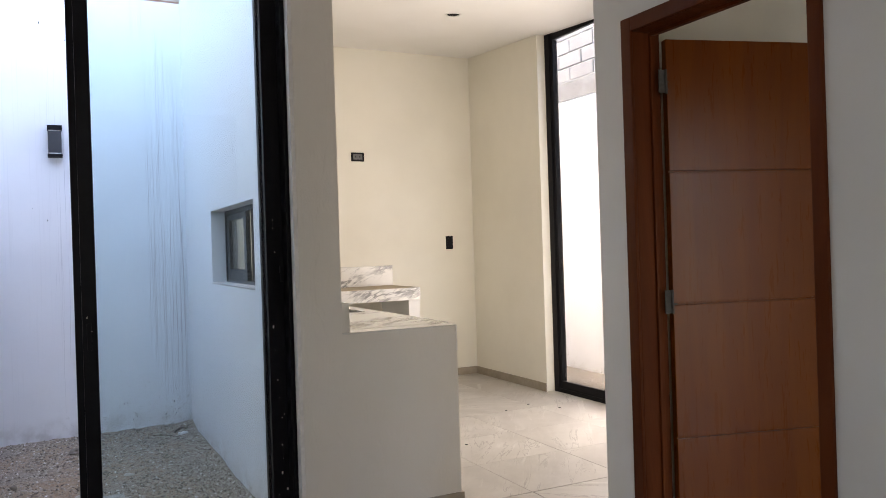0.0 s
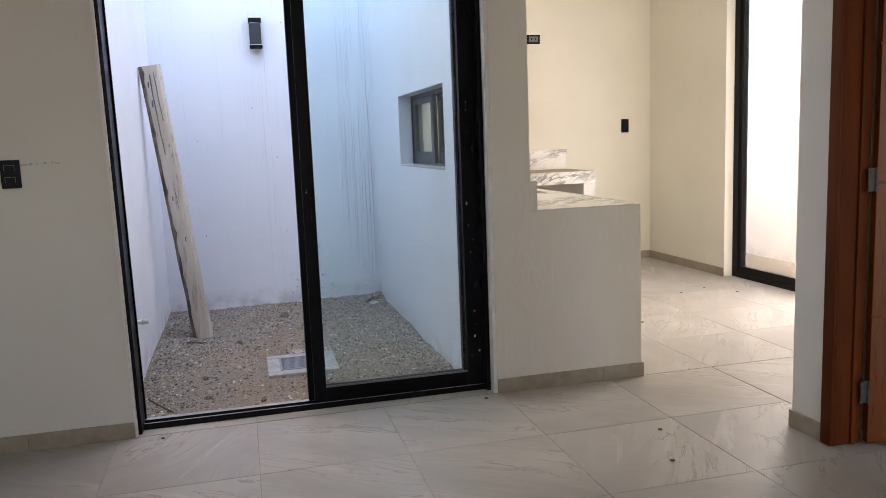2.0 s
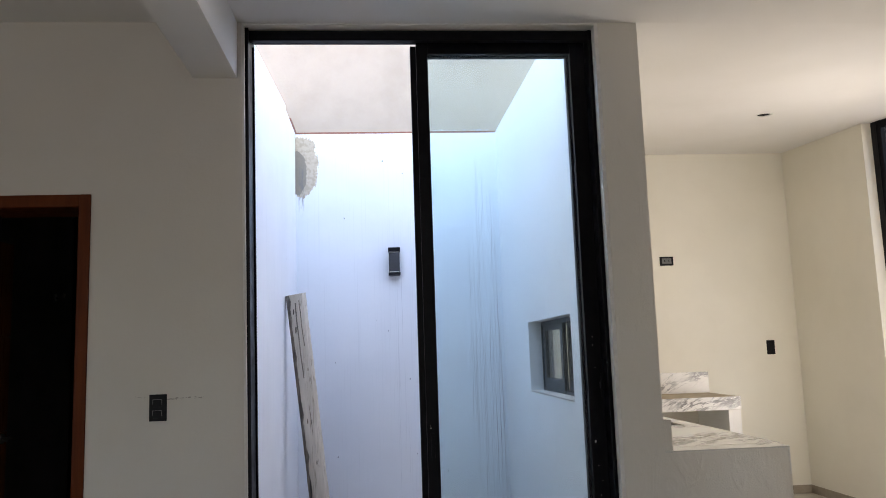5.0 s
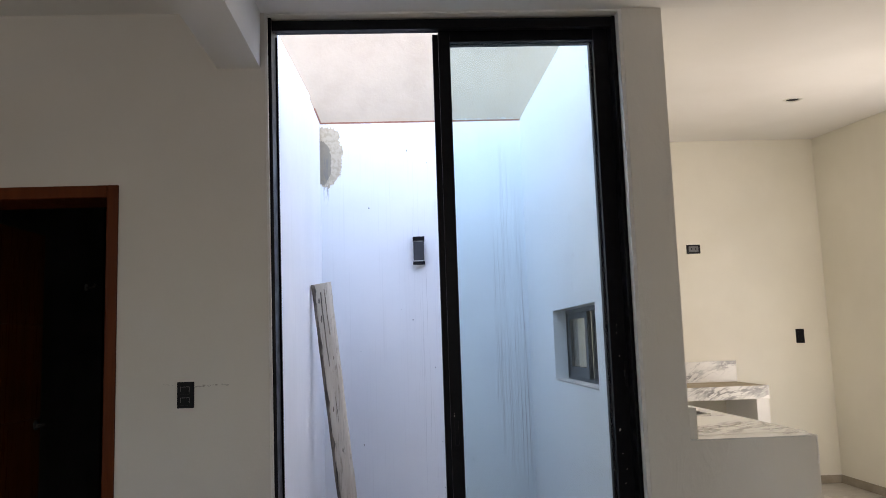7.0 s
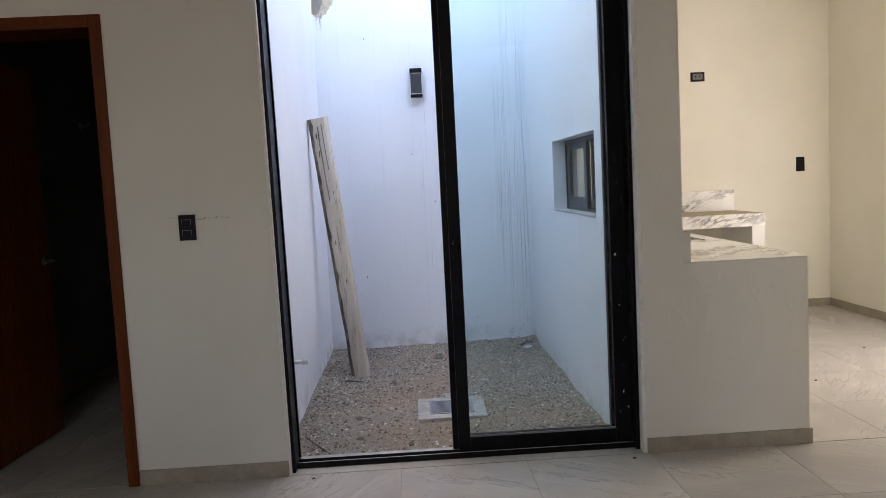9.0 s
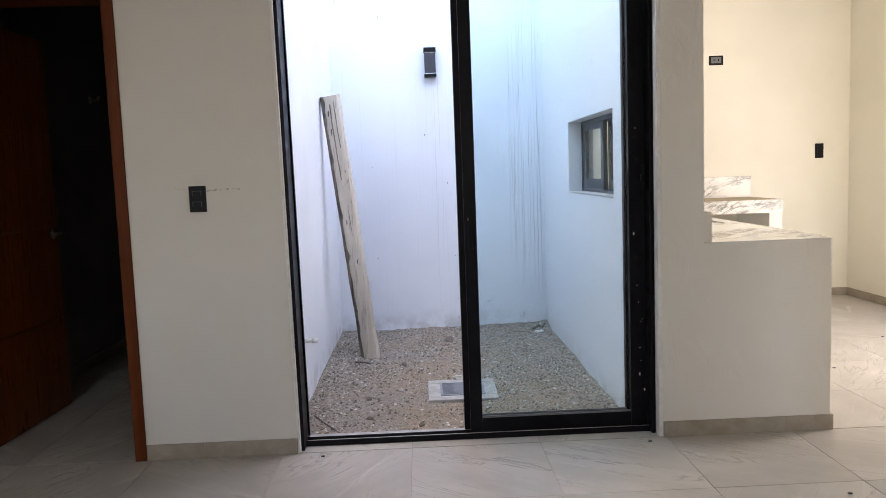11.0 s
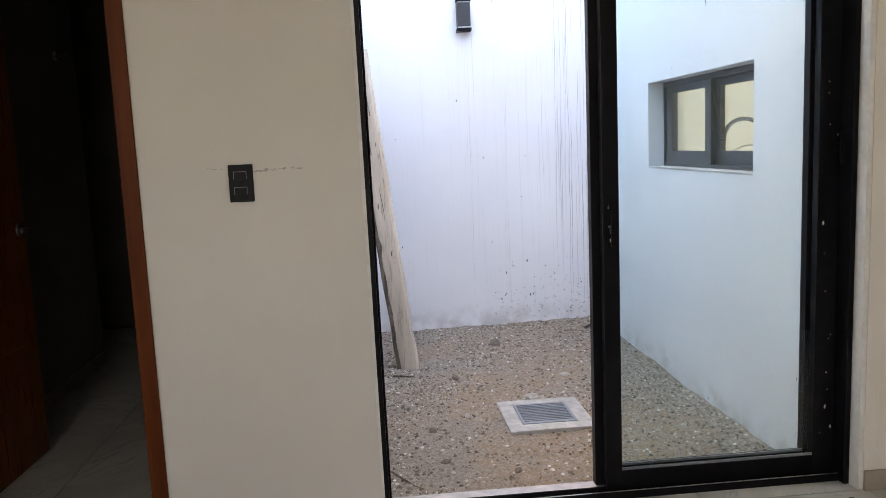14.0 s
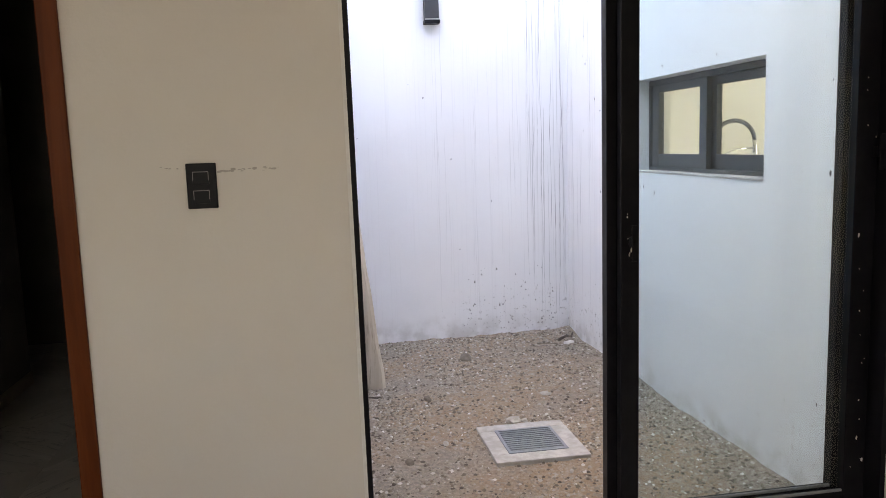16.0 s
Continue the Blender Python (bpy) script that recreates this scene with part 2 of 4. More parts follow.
def m_run(name, dark, pale):
    """Dried rain runs, each of its own strength, fading in and out along its way."""
    n = Nodes(name)
    fade = n.noise(n.scaled(n.pos, (1, 1, 0.5)), 9, 4)
    f = n.math("ADD", n.math("MULTIPLY", n.island(), 0.6), n.math("MULTIPLY", n.ramp(fade, 0.35, 0.65), 0.4))
    return n.done(n.mix(f, dark, pale), 0.85)


def m_glass(name, tint):
    n = Nodes(name)
    t = n.t
    clear, shine, blend, edge = (t.nodes.new(k) for k in ("ShaderNodeBsdfTransparent", "ShaderNodeBsdfGlossy", "ShaderNodeMixShader", "ShaderNodeLayerWeight"))
    clear.inputs[0].default_value = (*tint, 1)
    shine.inputs["Roughness"].default_value = 0.01
    edge.inputs["Blend"].default_value = 0.5
    gloss = n.math("ADD", n.math("MULTIPLY", n.math("POWER", edge.outputs["Facing"], 5.0), 0.9), 0.03)
    t.links.new(gloss, blend.inputs[0])
    t.links.new(clear.outputs[0], blend.inputs[1])
    t.links.new(shine.outputs[0], blend.inputs[2])
    t.links.new(blend.outputs[0], n.out.inputs[0])
    return n.m


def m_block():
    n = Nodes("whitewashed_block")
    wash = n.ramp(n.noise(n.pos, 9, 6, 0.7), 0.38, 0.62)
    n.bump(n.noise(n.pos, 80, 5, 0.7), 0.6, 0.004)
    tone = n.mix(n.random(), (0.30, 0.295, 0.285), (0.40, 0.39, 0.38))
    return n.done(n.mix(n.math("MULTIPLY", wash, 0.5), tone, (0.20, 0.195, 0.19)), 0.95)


CREAM = painted("cream_paint", (0.775, 0.745, 0.65), (0.815, 0.785, 0.69))
LIVING = painted("beige_living_paint", (0.675, 0.64, 0.585), (0.71, 0.675, 0.62), 0.72, 0.4, 0.002)
WHITE = painted("off_white_paint", (0.74, 0.73, 0.70), (0.78, 0.77, 0.74))
CEIL = painted("white_ceiling_paint", (0.78, 0.765, 0.73), (0.81, 0.795, 0.765), 0.85, 0.12)
STUCCO = m_stucco()
COURT = m_court()
BEIGE = painted("beige_neighbour_render", (0.395, 0.318, 0.248), (0.44, 0.358, 0.284), 0.9, 0.5, 0.004, 2.2, 40)
TILE = m_tile()
GROUT = plain("grey_grout", (0.30, 0.28, 0.255), (0.36, 0.34, 0.315), 0.9)
SKIRT = plain("taupe_tile_skirting", (0.30, 0.255, 0.20), (0.37, 0.32, 0.26), 0.45, 12, 0.1)
WOOD = m_wood("varnished_red_brown_wood", (0.135, 0.028, 0.001), (0.165, 0.038, 0.0015), (0.095, 0.018, 0.0008), 0.30, "z", 0.06, 0.12)
WOOD.node_tree.nodes["Principled BSDF"].inputs["Specular IOR Level"].default_value = 0.2
FRAMEWOOD = m_wood("varnished_casing_wood", (0.095, 0.021, 0.005), (0.135, 0.032, 0.008), (0.05, 0.011, 0.003), 0.40, "z", 0.0, 0.25)
FRAMEWOOD.node_tree.nodes["Principled BSDF"].inputs["Specular IOR Level"].default_value = 0.12
POST = m_wood("weathered_timber", (0.50, 0.43, 0.34), (0.63, 0.555, 0.455), (0.15, 0.12, 0.09), 0.9, "z", 0.0, 0.75)
BARK = plain("dark_bark", (0.07, 0.058, 0.047), (0.27, 0.225, 0.175), 0.95, 22, 0.9, 0.0, 0.006, (1, 1, 0.3))
BLACK = plain("black_anodised_aluminium", (0.005, 0.005, 0.007), (0.008, 0.008, 0.010), 0.42, 14, 0.05)
BLACK.node_tree.nodes["Principled BSDF"].inputs["Specular IOR Level"].default_value = 0.12
GREYALU = plain("dark_grey_aluminium", (0.045, 0.05, 0.055), (0.07, 0.075, 0.08), 0.5, 14, 0.05)
PLASTIC = plain("black_plastic", (0.006, 0.006, 0.008), (0.010, 0.010, 0.012), 0.45, 40, 0.03)
PLASTIC.node_tree.nodes["Principled BSDF"].inputs["Specular IOR Level"].default_value = 0.12
GREYPLASTIC = plain("grey_plastic", (0.10, 0.10, 0.105), (0.13, 0.13, 0.135), 0.45, 40, 0.03)
LINE = plain("grey_line", (0.16, 0.16, 0.17), (0.2, 0.2, 0.21), 0.5, 40, 0.03)
PALEALU = plain("pale_aluminium", (0.36, 0.355, 0.35), (0.50, 0.49, 0.475), 0.6, 25, 0.2, 0.3)
STEEL = plain("brushed_steel", (0.45, 0.44, 0.42), (0.58, 0.57, 0.55), 0.32, 60, 0.05, 1.0)
CHROME = plain("chrome", (0.7, 0.7, 0.7), (0.75, 0.75, 0.75), 0.12, 60, 0.0, 1.0)
MARBLE = m_marble()
REFLECTED_TAN = plain("tan_reflection", (0.40, 0.33, 0.235), (0.50, 0.42, 0.315), 0.95, 9, 0.3, 0.0, 0.001)
DIRT = m_gravel("dry_courtyard_earth", (0.33, 0.235, 0.155), (0.27, 0.24, 0.205), (0.42, 0.36, 0.295), (0.62, 0.58, 0.52))
PATIO = m_gravel("dry_patio_earth", (0.24, 0.205, 0.165), (0.20, 0.175, 0.145), (0.31, 0.275, 0.235), (0.45, 0.42, 0.38))
EARTH = m_gravel("far_earth", (0.16, 0.13, 0.10), (0.13, 0.115, 0.09), (0.2, 0.18, 0.15), (0.25, 0.23, 0.2))
PEBBLE = m_pebbles("loose_gravel", [(0.0, (0.085, 0.07, 0.056)), (0.28, (0.235, 0.195, 0.15)), (0.68, (0.375, 0.325, 0.265)), (0.94, (0.49, 0.45, 0.39)), (1.0, (0.76, 0.73, 0.68))])
CONCRETE = plain("old_concrete", (0.33, 0.32, 0.295), (0.46, 0.445, 0.415), 0.95, 18, 0.7, 0.0, 0.003)
GRATE = plain("galvanised_grate", (0.20, 0.22, 0.25), (0.28, 0.30, 0.33), 0.55, 30, 0.1, 0.6)
# near-black that paints the shade inside holes
HOLE_SHADE = plain("hole_shade_black", (0.008, 0.008, 0.008), (0.012, 0.012, 0.012), 0.9)
HINGE = plain("dull_steel", (0.07, 0.065, 0.06), (0.11, 0.105, 0.10), 0.55, 60, 0.1, 0.6)
SCUFF = plain("faint_scuff", (0.42, 0.39, 0.35), (0.56, 0.53, 0.48), 0.9)
LAMPBODY = plain("dark_grey_lamp_shell", (0.025, 0.026, 0.03), (0.035, 0.036, 0.04), 0.5, 40, 0.03)
# dark room plaster, its grey lowered to paint in the room's shade
SHADE_GREY = painted("shade_darkened_plaster", (0.15, 0.145, 0.14), (0.20, 0.195, 0.19), 0.9, 0.4, 0.003)
BAND = plain("bare_concrete_band", (0.19, 0.185, 0.18), (0.30, 0.295, 0.285), 0.95, 9, 0.5, 0.0, 0.003)
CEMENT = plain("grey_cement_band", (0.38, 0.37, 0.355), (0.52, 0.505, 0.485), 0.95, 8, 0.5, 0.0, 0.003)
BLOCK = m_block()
BRICKRED = plain("red_brick_edge", (0.22, 0.085, 0.055), (0.30, 0.13, 0.09), 0.95, 25, 0.6, 0.0, 0.003)
CHALK = plain("white_chip", (0.72, 0.70, 0.67), (0.80, 0.78, 0.75), 0.9)
SPLAT = plain("dark_splash", (0.06, 0.06, 0.065), (0.13, 0.13, 0.135), 0.9)
PVC = plain("white_pvc", (0.72, 0.72, 0.70), (0.78, 0.78, 0.76), 0.45)
GLASS = m_glass("tinted_glass", (0.92, 0.970, 0.980))
CLEAR = m_glass("clear_glass", (0.98, 0.985, 0.985))


# ---- building helpers ----
def box(bm, x0, x1, y0, y1, z0, z1, bevel=0.0):
    """Adds a box to bm, with bevelled edges if asked."""
    made = bmesh.ops.create_cube(bm, size=1.0, matrix=Matrix.Translation(((x0 + x1) / 2, (y0 + y1) / 2, (z0 + z1) / 2)) @ Matrix.Diagonal((x1 - x0, y1 - y0, z1 - z0, 1)))
    if bevel:
        edges = list({e for v in made["verts"] for e in v.link_edges})
        bmesh.ops.bevel(bm, geom=edges, offset=bevel, segments=2, affect="EDGES", profile=0.6)
    return bm


def tube(bm, points, radius, sides=10):
    """Adds a round tube along points to bm."""
    rings = []
    for i, p in enumerate(points):
        p = Vector(p)
        way = (Vector(points[min(i + 1, len(points) - 1)]) - Vector(points[max(i - 1, 0)])).normalized()
        side = way.orthogonal() if not rings else (last - last.dot(way) * way)
        last = side = side.normalized()
        up = way.cross(side)
        r = radius[i] if isinstance(radius, (list, tuple)) else radius
        rings.append([bm.verts.new(p + r * (math.cos(a) * side + math.sin(a) * up)) for a in (2 * math.pi * k / sides for k in range(sides))])
    for a, b in zip(rings, rings[1:]):
        for k in range(sides):
            bm.faces.new((a[k], a[(k + 1) % sides], b[(k + 1) % sides], b[k]))
    bm.faces.new(rings[0][::-1])
    bm.faces.new(rings[-1])
    return bm


def boxes(*rows):
    bm = bmesh.new()
    for r in rows:
        box(bm, *r)
    return bm


def link(name, bm, material, smooth=False):
    bmesh.ops.recalc_face_normals(bm, faces=bm.faces)
    me = bpy.data.meshes.new(name)
    bm.to_mesh(me)
    bm.free()
    if smooth:
        me.polygons.foreach_set("use_smooth", [True] * len(me.polygons))
    me.materials.append(material)
    return new(name, me)


def part(name, bm, material, parent, label="", smooth=False):
    """One mesh under a thing or under a part."""
    ob = link(name, bm, material, smooth)
    ob.parent = parent
    ob.matrix_parent_inverse = Matrix.Translation(-parent.matrix_basis.translation) if parent.type == "EMPTY" else Matrix()
    return tagged(ob, label)


def thing(name, at, label, category, group="", kind=""):
    """An Empty at the base of a thing."""
    ob = new(name)
    ob.empty_display_size = 0.05
    ob.matrix_basis = Matrix.Translation(at)
    return tagged(ob, label, category, group, kind)


def setting(name, bm, material, label, category="wall"):
    return tagged(link(name, bm, material), label, category, kind="structure")


# ---- the plan ----
WALL_Y, WALL_B = 3.66, 3.90          # living-room face and courtyard face of the glazed wall
GL, GR, GTOP = -0.470, 1.230, 2.962  # the glazed opening
CL, CR, CB = -0.582, 1.207, 6.86      # courtyard walls
KX0, KX1, KY = 1.425, 4.055, 7.18    # kitchen walls
RX, RY = 2.257, 2.802                 # wall with the bedroom door, its corner
CEIL_Z = 2.972
GROUND = -0.09


def kitchen_ceiling(y):
    return CEIL_Z + 0.065 * (y - WALL_Y)


# ---- ground and floor ----
setting("ground", boxes((-150, 150, -150, 150, -0.6, -0.45)), EARTH, "bare dry earth round the house", "ground")

floor = setting("floor", boxes((-3.45, 2.44, -2.35, WALL_Y + 0.005, -0.15, -0.003), (2.44, 4.165, -2.35, WALL_Y + 0.005, -0.15, -0.003),
                               (1.30, 4.165, WALL_Y + 0.005, 7.40, -0.15, -0.003), (GL, GR, WALL_Y + 0.005, WALL_B - 0.02, -0.15, -0.003),
                               (-3.45, -0.72, WALL_Y + 0.005, 7.40, -0.15, -0.003)), GROUT, "floor of greyish beige veined porcelain tiles", "floor")

# ---- walls of the living room ----
def leaning(bm):
    """The opening's edge by the fixed jamb is out of plumb: 24 mm wider at the head."""
    for v in bm.verts:
        if abs(v.co.x - GL) < 0.05:
            v.co.x -= 0.024 * max(0.0, v.co.z) / 2.96
    return bm


setting("wall_north", leaning(boxes((-3.45, -2.03, WALL_Y, WALL_B, -0.1, CEIL_Z), (-2.03, -1.181, WALL_Y, WALL_B, 2.123, CEIL_Z), (-1.181, GL, WALL_Y, WALL_B, -0.1, CEIL_Z))),
        LIVING, "beige painted living room wall with scuffs")
setting("wall_north_lintel", boxes((GL - 0.024, GR, WALL_Y + 0.004, WALL_B, GTOP, CEIL_Z)), CEIL, "white plaster strip over the glazed door")
setting("wall_north_parapet", boxes((-0.57, GR, WALL_Y, WALL_B, CEIL_Z + 0.15, 3.20)), COURT, "white parapet over the glazed door")
setting("wall_pier", boxes((GR, KX0, WALL_Y, WALL_B, -0.1, CEIL_Z)), STUCCO, "off-white trowelled plaster pier beside the glazed door")
setting("wall_east", boxes((RX, RX + 0.13, -2.35, 1.757, -0.1, CEIL_Z), (RX, RX + 0.13, 1.757, 2.595, 2.124, CEIL_Z), (RX, RX + 0.13, 2.595, RY, -0.1, CEIL_Z)),
        WHITE, "off-white painted wall with the bedroom door")
setting("wall_west", boxes((-3.45, -3.30, -2.35, WALL_Y, -0.1, CEIL_Z)), LIVING, "beige painted wall closing the living room")
# opening added for the living room fill, never in view
setting("wall_south", boxes((-3.30, -1.9, -2.35, -2.20, -0.1, CEIL_Z), (-0.7, RX, -2.35, -2.20, -0.1, CEIL_Z), (-1.9, -0.7, -2.35, -2.20, -0.1, 1.15), (-1.9, -0.7, -2.35, -2.20, 2.55, CEIL_Z)),
        LIVING, "beige painted wall with an added, unseen opening for the fill lamp")

# ---- the bedroom behind the open door ----
setting("wall_bedroom_north", boxes((RX + 0.13, KX1, 2.662, RY, -0.1, CEIL_Z)), CREAM, "cream painted bedroom wall")
# unseen opening, put here only for the bedroom fill
setting("wall_bedroom_south", boxes((RX + 0.13, 2.6, -0.65, -0.5, -0.1, CEIL_Z), (3.6, KX1, -0.65, -0.5, -0.1, CEIL_Z), (2.6, 3.6, -0.65, -0.5, 2.1, CEIL_Z)), CREAM, "cream painted bedroom wall with an added, unseen opening")
setting("wall_bedroom_east", boxes((KX1, KX1 + 0.15, -0.65, RY, -0.1, CEIL_Z)), CREAM, "cream painted bedroom wall")

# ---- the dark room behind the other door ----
# these walls carry the room's darkness in their colour
setting("wall_dark_room_west", boxes((-2.35, -2.20, WALL_B, 6.20, -0.1, CEIL_Z)), SHADE_GREY, "plaster wall of the dark room, grey lowered to stand in for shade")
setting("wall_dark_room_end", boxes((-3.45, -0.74, KY, 7.40, -0.1, CEIL_Z)), SHADE_GREY, "plaster end wall of the dark room, grey lowered to stand in for shade")
setting("wall_dark_room_far", boxes((-3.45, -3.30, WALL_Y, KY, -0.1, CEIL_Z)), SHADE_GREY, "plaster wall of the dark room, grey lowered to stand in for shade")
setting("wall_dark_room_east", boxes((-0.84, -0.735, WALL_B, KY, -0.1, CEIL_Z)), SHADE_GREY, "plaster wall beside the courtyard, grey lowered to stand in for shade")

# ---- courtyard walls ----
def raked(bm, y0, z0, y1, z1):
    """Gives the top of a wall a slope from y0 to y1."""
    for v in bm.verts:
        if v.co.z > 3.0:
            v.co.z = z0 + (z1 - z0) * (v.co.y - y0) / (y1 - y0)
    return bm


setting("wall_court_west", raked(boxes((-0.73, CL, WALL_B, 6.15, -0.4, 3.375)), WALL_B, 3.20, 6.15, 3.378), COURT, "white weathered courtyard wall")
setting("wall_court_west_end", boxes((-0.73, CL, 6.1505, CB, -0.4, 3.345)), COURT, "lower end of the white courtyard wall")
setting("wall_court_north", boxes((-0.73, KX0, CB, CB + 0.15, -0.4, 3.345)), COURT, "white courtyard wall with rain drips and a bare patch")
WY0, WY1, WZ0, WZ1 = 4.440, 5.722, 1.094, 1.584
for name, x0, x1, top, m, text in (("wall_court_east", CR, 1.31, 3.36, COURT, "white weathered courtyard wall round the kitchen window"),
                                   ("wall_kitchen_west", 1.31, KX0, 2.95, CREAM, "cream painted kitchen wall over the counter")):
    bm = boxes((x0, x1, WALL_B, WY0, -0.4, top), (x0, x1, WY1, CB, -0.4, top), (x0, x1, WY0, WY1, -0.4, WZ0), (x0, x1, WY0, WY1, WZ1, top))
    setting(name, raked(bm, WALL_B, 3.285, CB, 3.36) if m is COURT else bm, m, text)
setting("wall_court_coping", boxes((CL, CR, CB + 0.006, CB + 0.15, 3.346, 3.363), (-0.73, CL - 0.004, 6.55, CB + 0.15, 3.346, 3.40)), BRICKRED, "red brick edge on the courtyard wall")

# ---- kitchen walls ----
setting("wall_kitchen_north", boxes((1.31, KX1 + 0.15, KY, KY + 0.15, -0.1, 3.4)), CREAM, "cream painted kitchen wall")
DY0, DY1, DTOP = 3.93, 5.925, 3.165
setting("wall_kitchen_east", boxes((KX1, KX1 + 0.15, DY1, KY, -0.1, 3.4), (KX1, KX1 + 0.15, DY0, DY1, DTOP, 3.4), (KX1, KX1 + 0.15, RY, DY0, -0.1, 3.4)), CREAM, "cream painted kitchen wall with the patio door")

# ---- ceilings ----
setting("ceiling", boxes((-3.45, 4.235, -2.35, WALL_Y, CEIL_Z, CEIL_Z + 0.15), (-3.45, -0.73, WALL_Y, 7.40, CEIL_Z, CEIL_Z + 0.15), (-0.73, KX0, WALL_Y, WALL_B, CEIL_Z, CEIL_Z + 0.15)), CEIL, "white painted concrete ceiling", "ceiling")
bm = bmesh.new()
HOLE = (3.07, 5.595, 0.052)
outer = [(1.30, WALL_Y), (4.235, WALL_Y), (4.235, 7.40), (1.30, 7.40)]
ring = [(HOLE[0] + HOLE[2] * math.cos(a), HOLE[1] + HOLE[2] * math.sin(a)) for a in (math.radians(-135 + 7.5 * k) for k in range(48))]
vo = [bm.verts.new((x, y, kitchen_ceiling(y))) for x, y in outer]
vi = [bm.verts.new((x, y, kitchen_ceiling(y))) for x, y in ring]
vt = [bm.verts.new((x, y, kitchen_ceiling(y) + 0.09)) for x, y in ring]
for k in range(48):
    bm.faces.new((vi[k], vi[(k + 1) % 48], vt[(k + 1) % 48], vt[k]))
for q in range(4):
    arc = [vi[(12 * q + k) % 48] for k in range(13)]
    bm.faces.new([vo[q]] + [vo[(q + 1) % 4]] + arc[::-1])
bm.faces.new(vt)
top = [bm.verts.new((x, y, kitchen_ceiling(y) + 0.15)) for x, y in outer]
bm.faces.new(top)
for q in range(4):
    bm.faces.new((vo[q], vo[(q + 1) % 4], top[(q + 1) % 4], top[q]))
setting("ceiling_kitchen", bm, CEIL, "white painted kitchen ceiling with a round lamp hole", "ceiling")
setting("beam", boxes((-0.715, -0.514, -2.20, WALL_Y, 2.699, CEIL_Z)), CEIL, "white plastered ceiling beam", "beam")
setting("trim_jamb", leaning(boxes((GL, GL + 0.010, WALL_Y + 0.002, 3.689, 0.0, GTOP), (GR - 0.0175, GR, WALL_Y + 0.004, 3.72, 0.0, GTOP))), CHALK, "bright white plaster return beside the frame", "trim")

# ---- skirting ----
def skirting(x0, x1, y0, y1):
    bm = box(bmesh.new(), x0, x1, y0, y1, 0.0, 0.073, 0.0015)
    setting("baseboard", bm, SKIRT, "taupe tile baseboard at the foot of the wall", "baseboard")


for a, b in ((-1.158, -0.90), (-0.898, GL)):
    skirting(a, b, WALL_Y - 0.01, WALL_Y)
for a, b in ((GR, 1.80), (1.802, 2.031)):
    skirting(a, b, WALL_Y - 0.01, WALL_Y)
skirting(2.0195, 2.0305, WALL_Y, 3.79)
for a, b in ((2.5, 3.14), (3.142, 3.74), (3.742, KX1)):
    skirting(a, b, KY - 0.01, KY)
for a, b in ((DY1, 6.56), (6.562, KY - 0.011)):
    skirting(KX1 - 0.01, KX1, a, b)
skirting(RX - 0.01, RX, 2.623, RY + 0.01)
skirting(-2.20, -2.19, WALL_B, 6.20)

# ---- neighbour's building behind the courtyard ----
house = thing("neighbour_building", (0.5, 7.6, -0.45), "beige rendered neighbouring building behind the courtyard, unseen upper part added to block sun", "building")
# The unseen upper part is added height that keeps sun off the courtyard.
part("wall", boxes((-3.4, 2.4, 7.42, 11.0, -0.45, 3.46), (-0.72, KX0 - 0.12, 7.012, 7.42, 2.0, 3.46), (-3.4, 2.4, 7.012, 11.0, 3.46, 9.0)), BEIGE, house)
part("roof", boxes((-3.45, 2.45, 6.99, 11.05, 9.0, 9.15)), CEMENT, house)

# ---- doors with timber casings ----
def casing_leg(parent, label, *b):
    return part("casing", box(bmesh.new(), *b, 0.004), FRAMEWOOD, parent, label)


def hinge(parent, x, y, z):
    """A steel butt hinge: two plates, the knuckle, screws."""
    bm = bmesh.new()
    box(bm, x - 0.034, x - 0.004, y - 0.003, y, z - 0.045, z + 0.045, 0.001)
    box(bm, x + 0.004, x + 0.026, y - 0.003, y, z - 0.045, z + 0.045, 0.001)
    tube(bm, [(x, y - 0.004, z - 0.047 + 0.0235 * k) for k in range(5)], 0.0055, 10)
    for dx in (-0.019, 0.015):
        for dz in (-0.03, 0.0, 0.03):
            tube(bm, [(x + dx, y - 0.003, z + dz), (x + dx, y - 0.0042, z + dz)], 0.0035, 8)
    part("hinge", bm, HINGE, parent, "steel butt hinge")


door = thing("door_1", (RX, 2.2, 0), "open reddish brown varnished wooden door with horizontal grooves", "door", kind="structure")
Y0, Y1, ZT = 1.787, 2.565, 2.094
casing_leg(door, "", RX - 0.014, RX, Y1, 2.621, 0.0, 2.149)
casing_leg(door, "", RX - 0.014, RX, Y0 - 0.048, Y0, 0.0, 2.149)
casing_leg(door, "", RX - 0.0135, RX, Y0, Y1, ZT, 2.149)
part("jamb", boxes((RX, RX + 0.13, Y1, 2.595, 0, ZT + 0.03, 0.002), (RX + 0.075, RX + 0.095, Y1 - 0.012, Y1, 0, ZT, 0.002)), FRAMEWOOD, door)
part("jamb", boxes((RX, RX + 0.13, 1.757, Y0, 0, ZT + 0.03, 0.002), (RX + 0.075, RX + 0.095, Y0, Y0 + 0.012, 0, ZT, 0.002)), FRAMEWOOD, door)
part("head_jamb", boxes((RX, RX + 0.13, Y0, Y1, ZT, ZT + 0.03), (RX + 0.075, RX + 0.095, Y0 + 0.012, Y1 - 0.012, ZT - 0.012, ZT)), FRAMEWOOD, door)
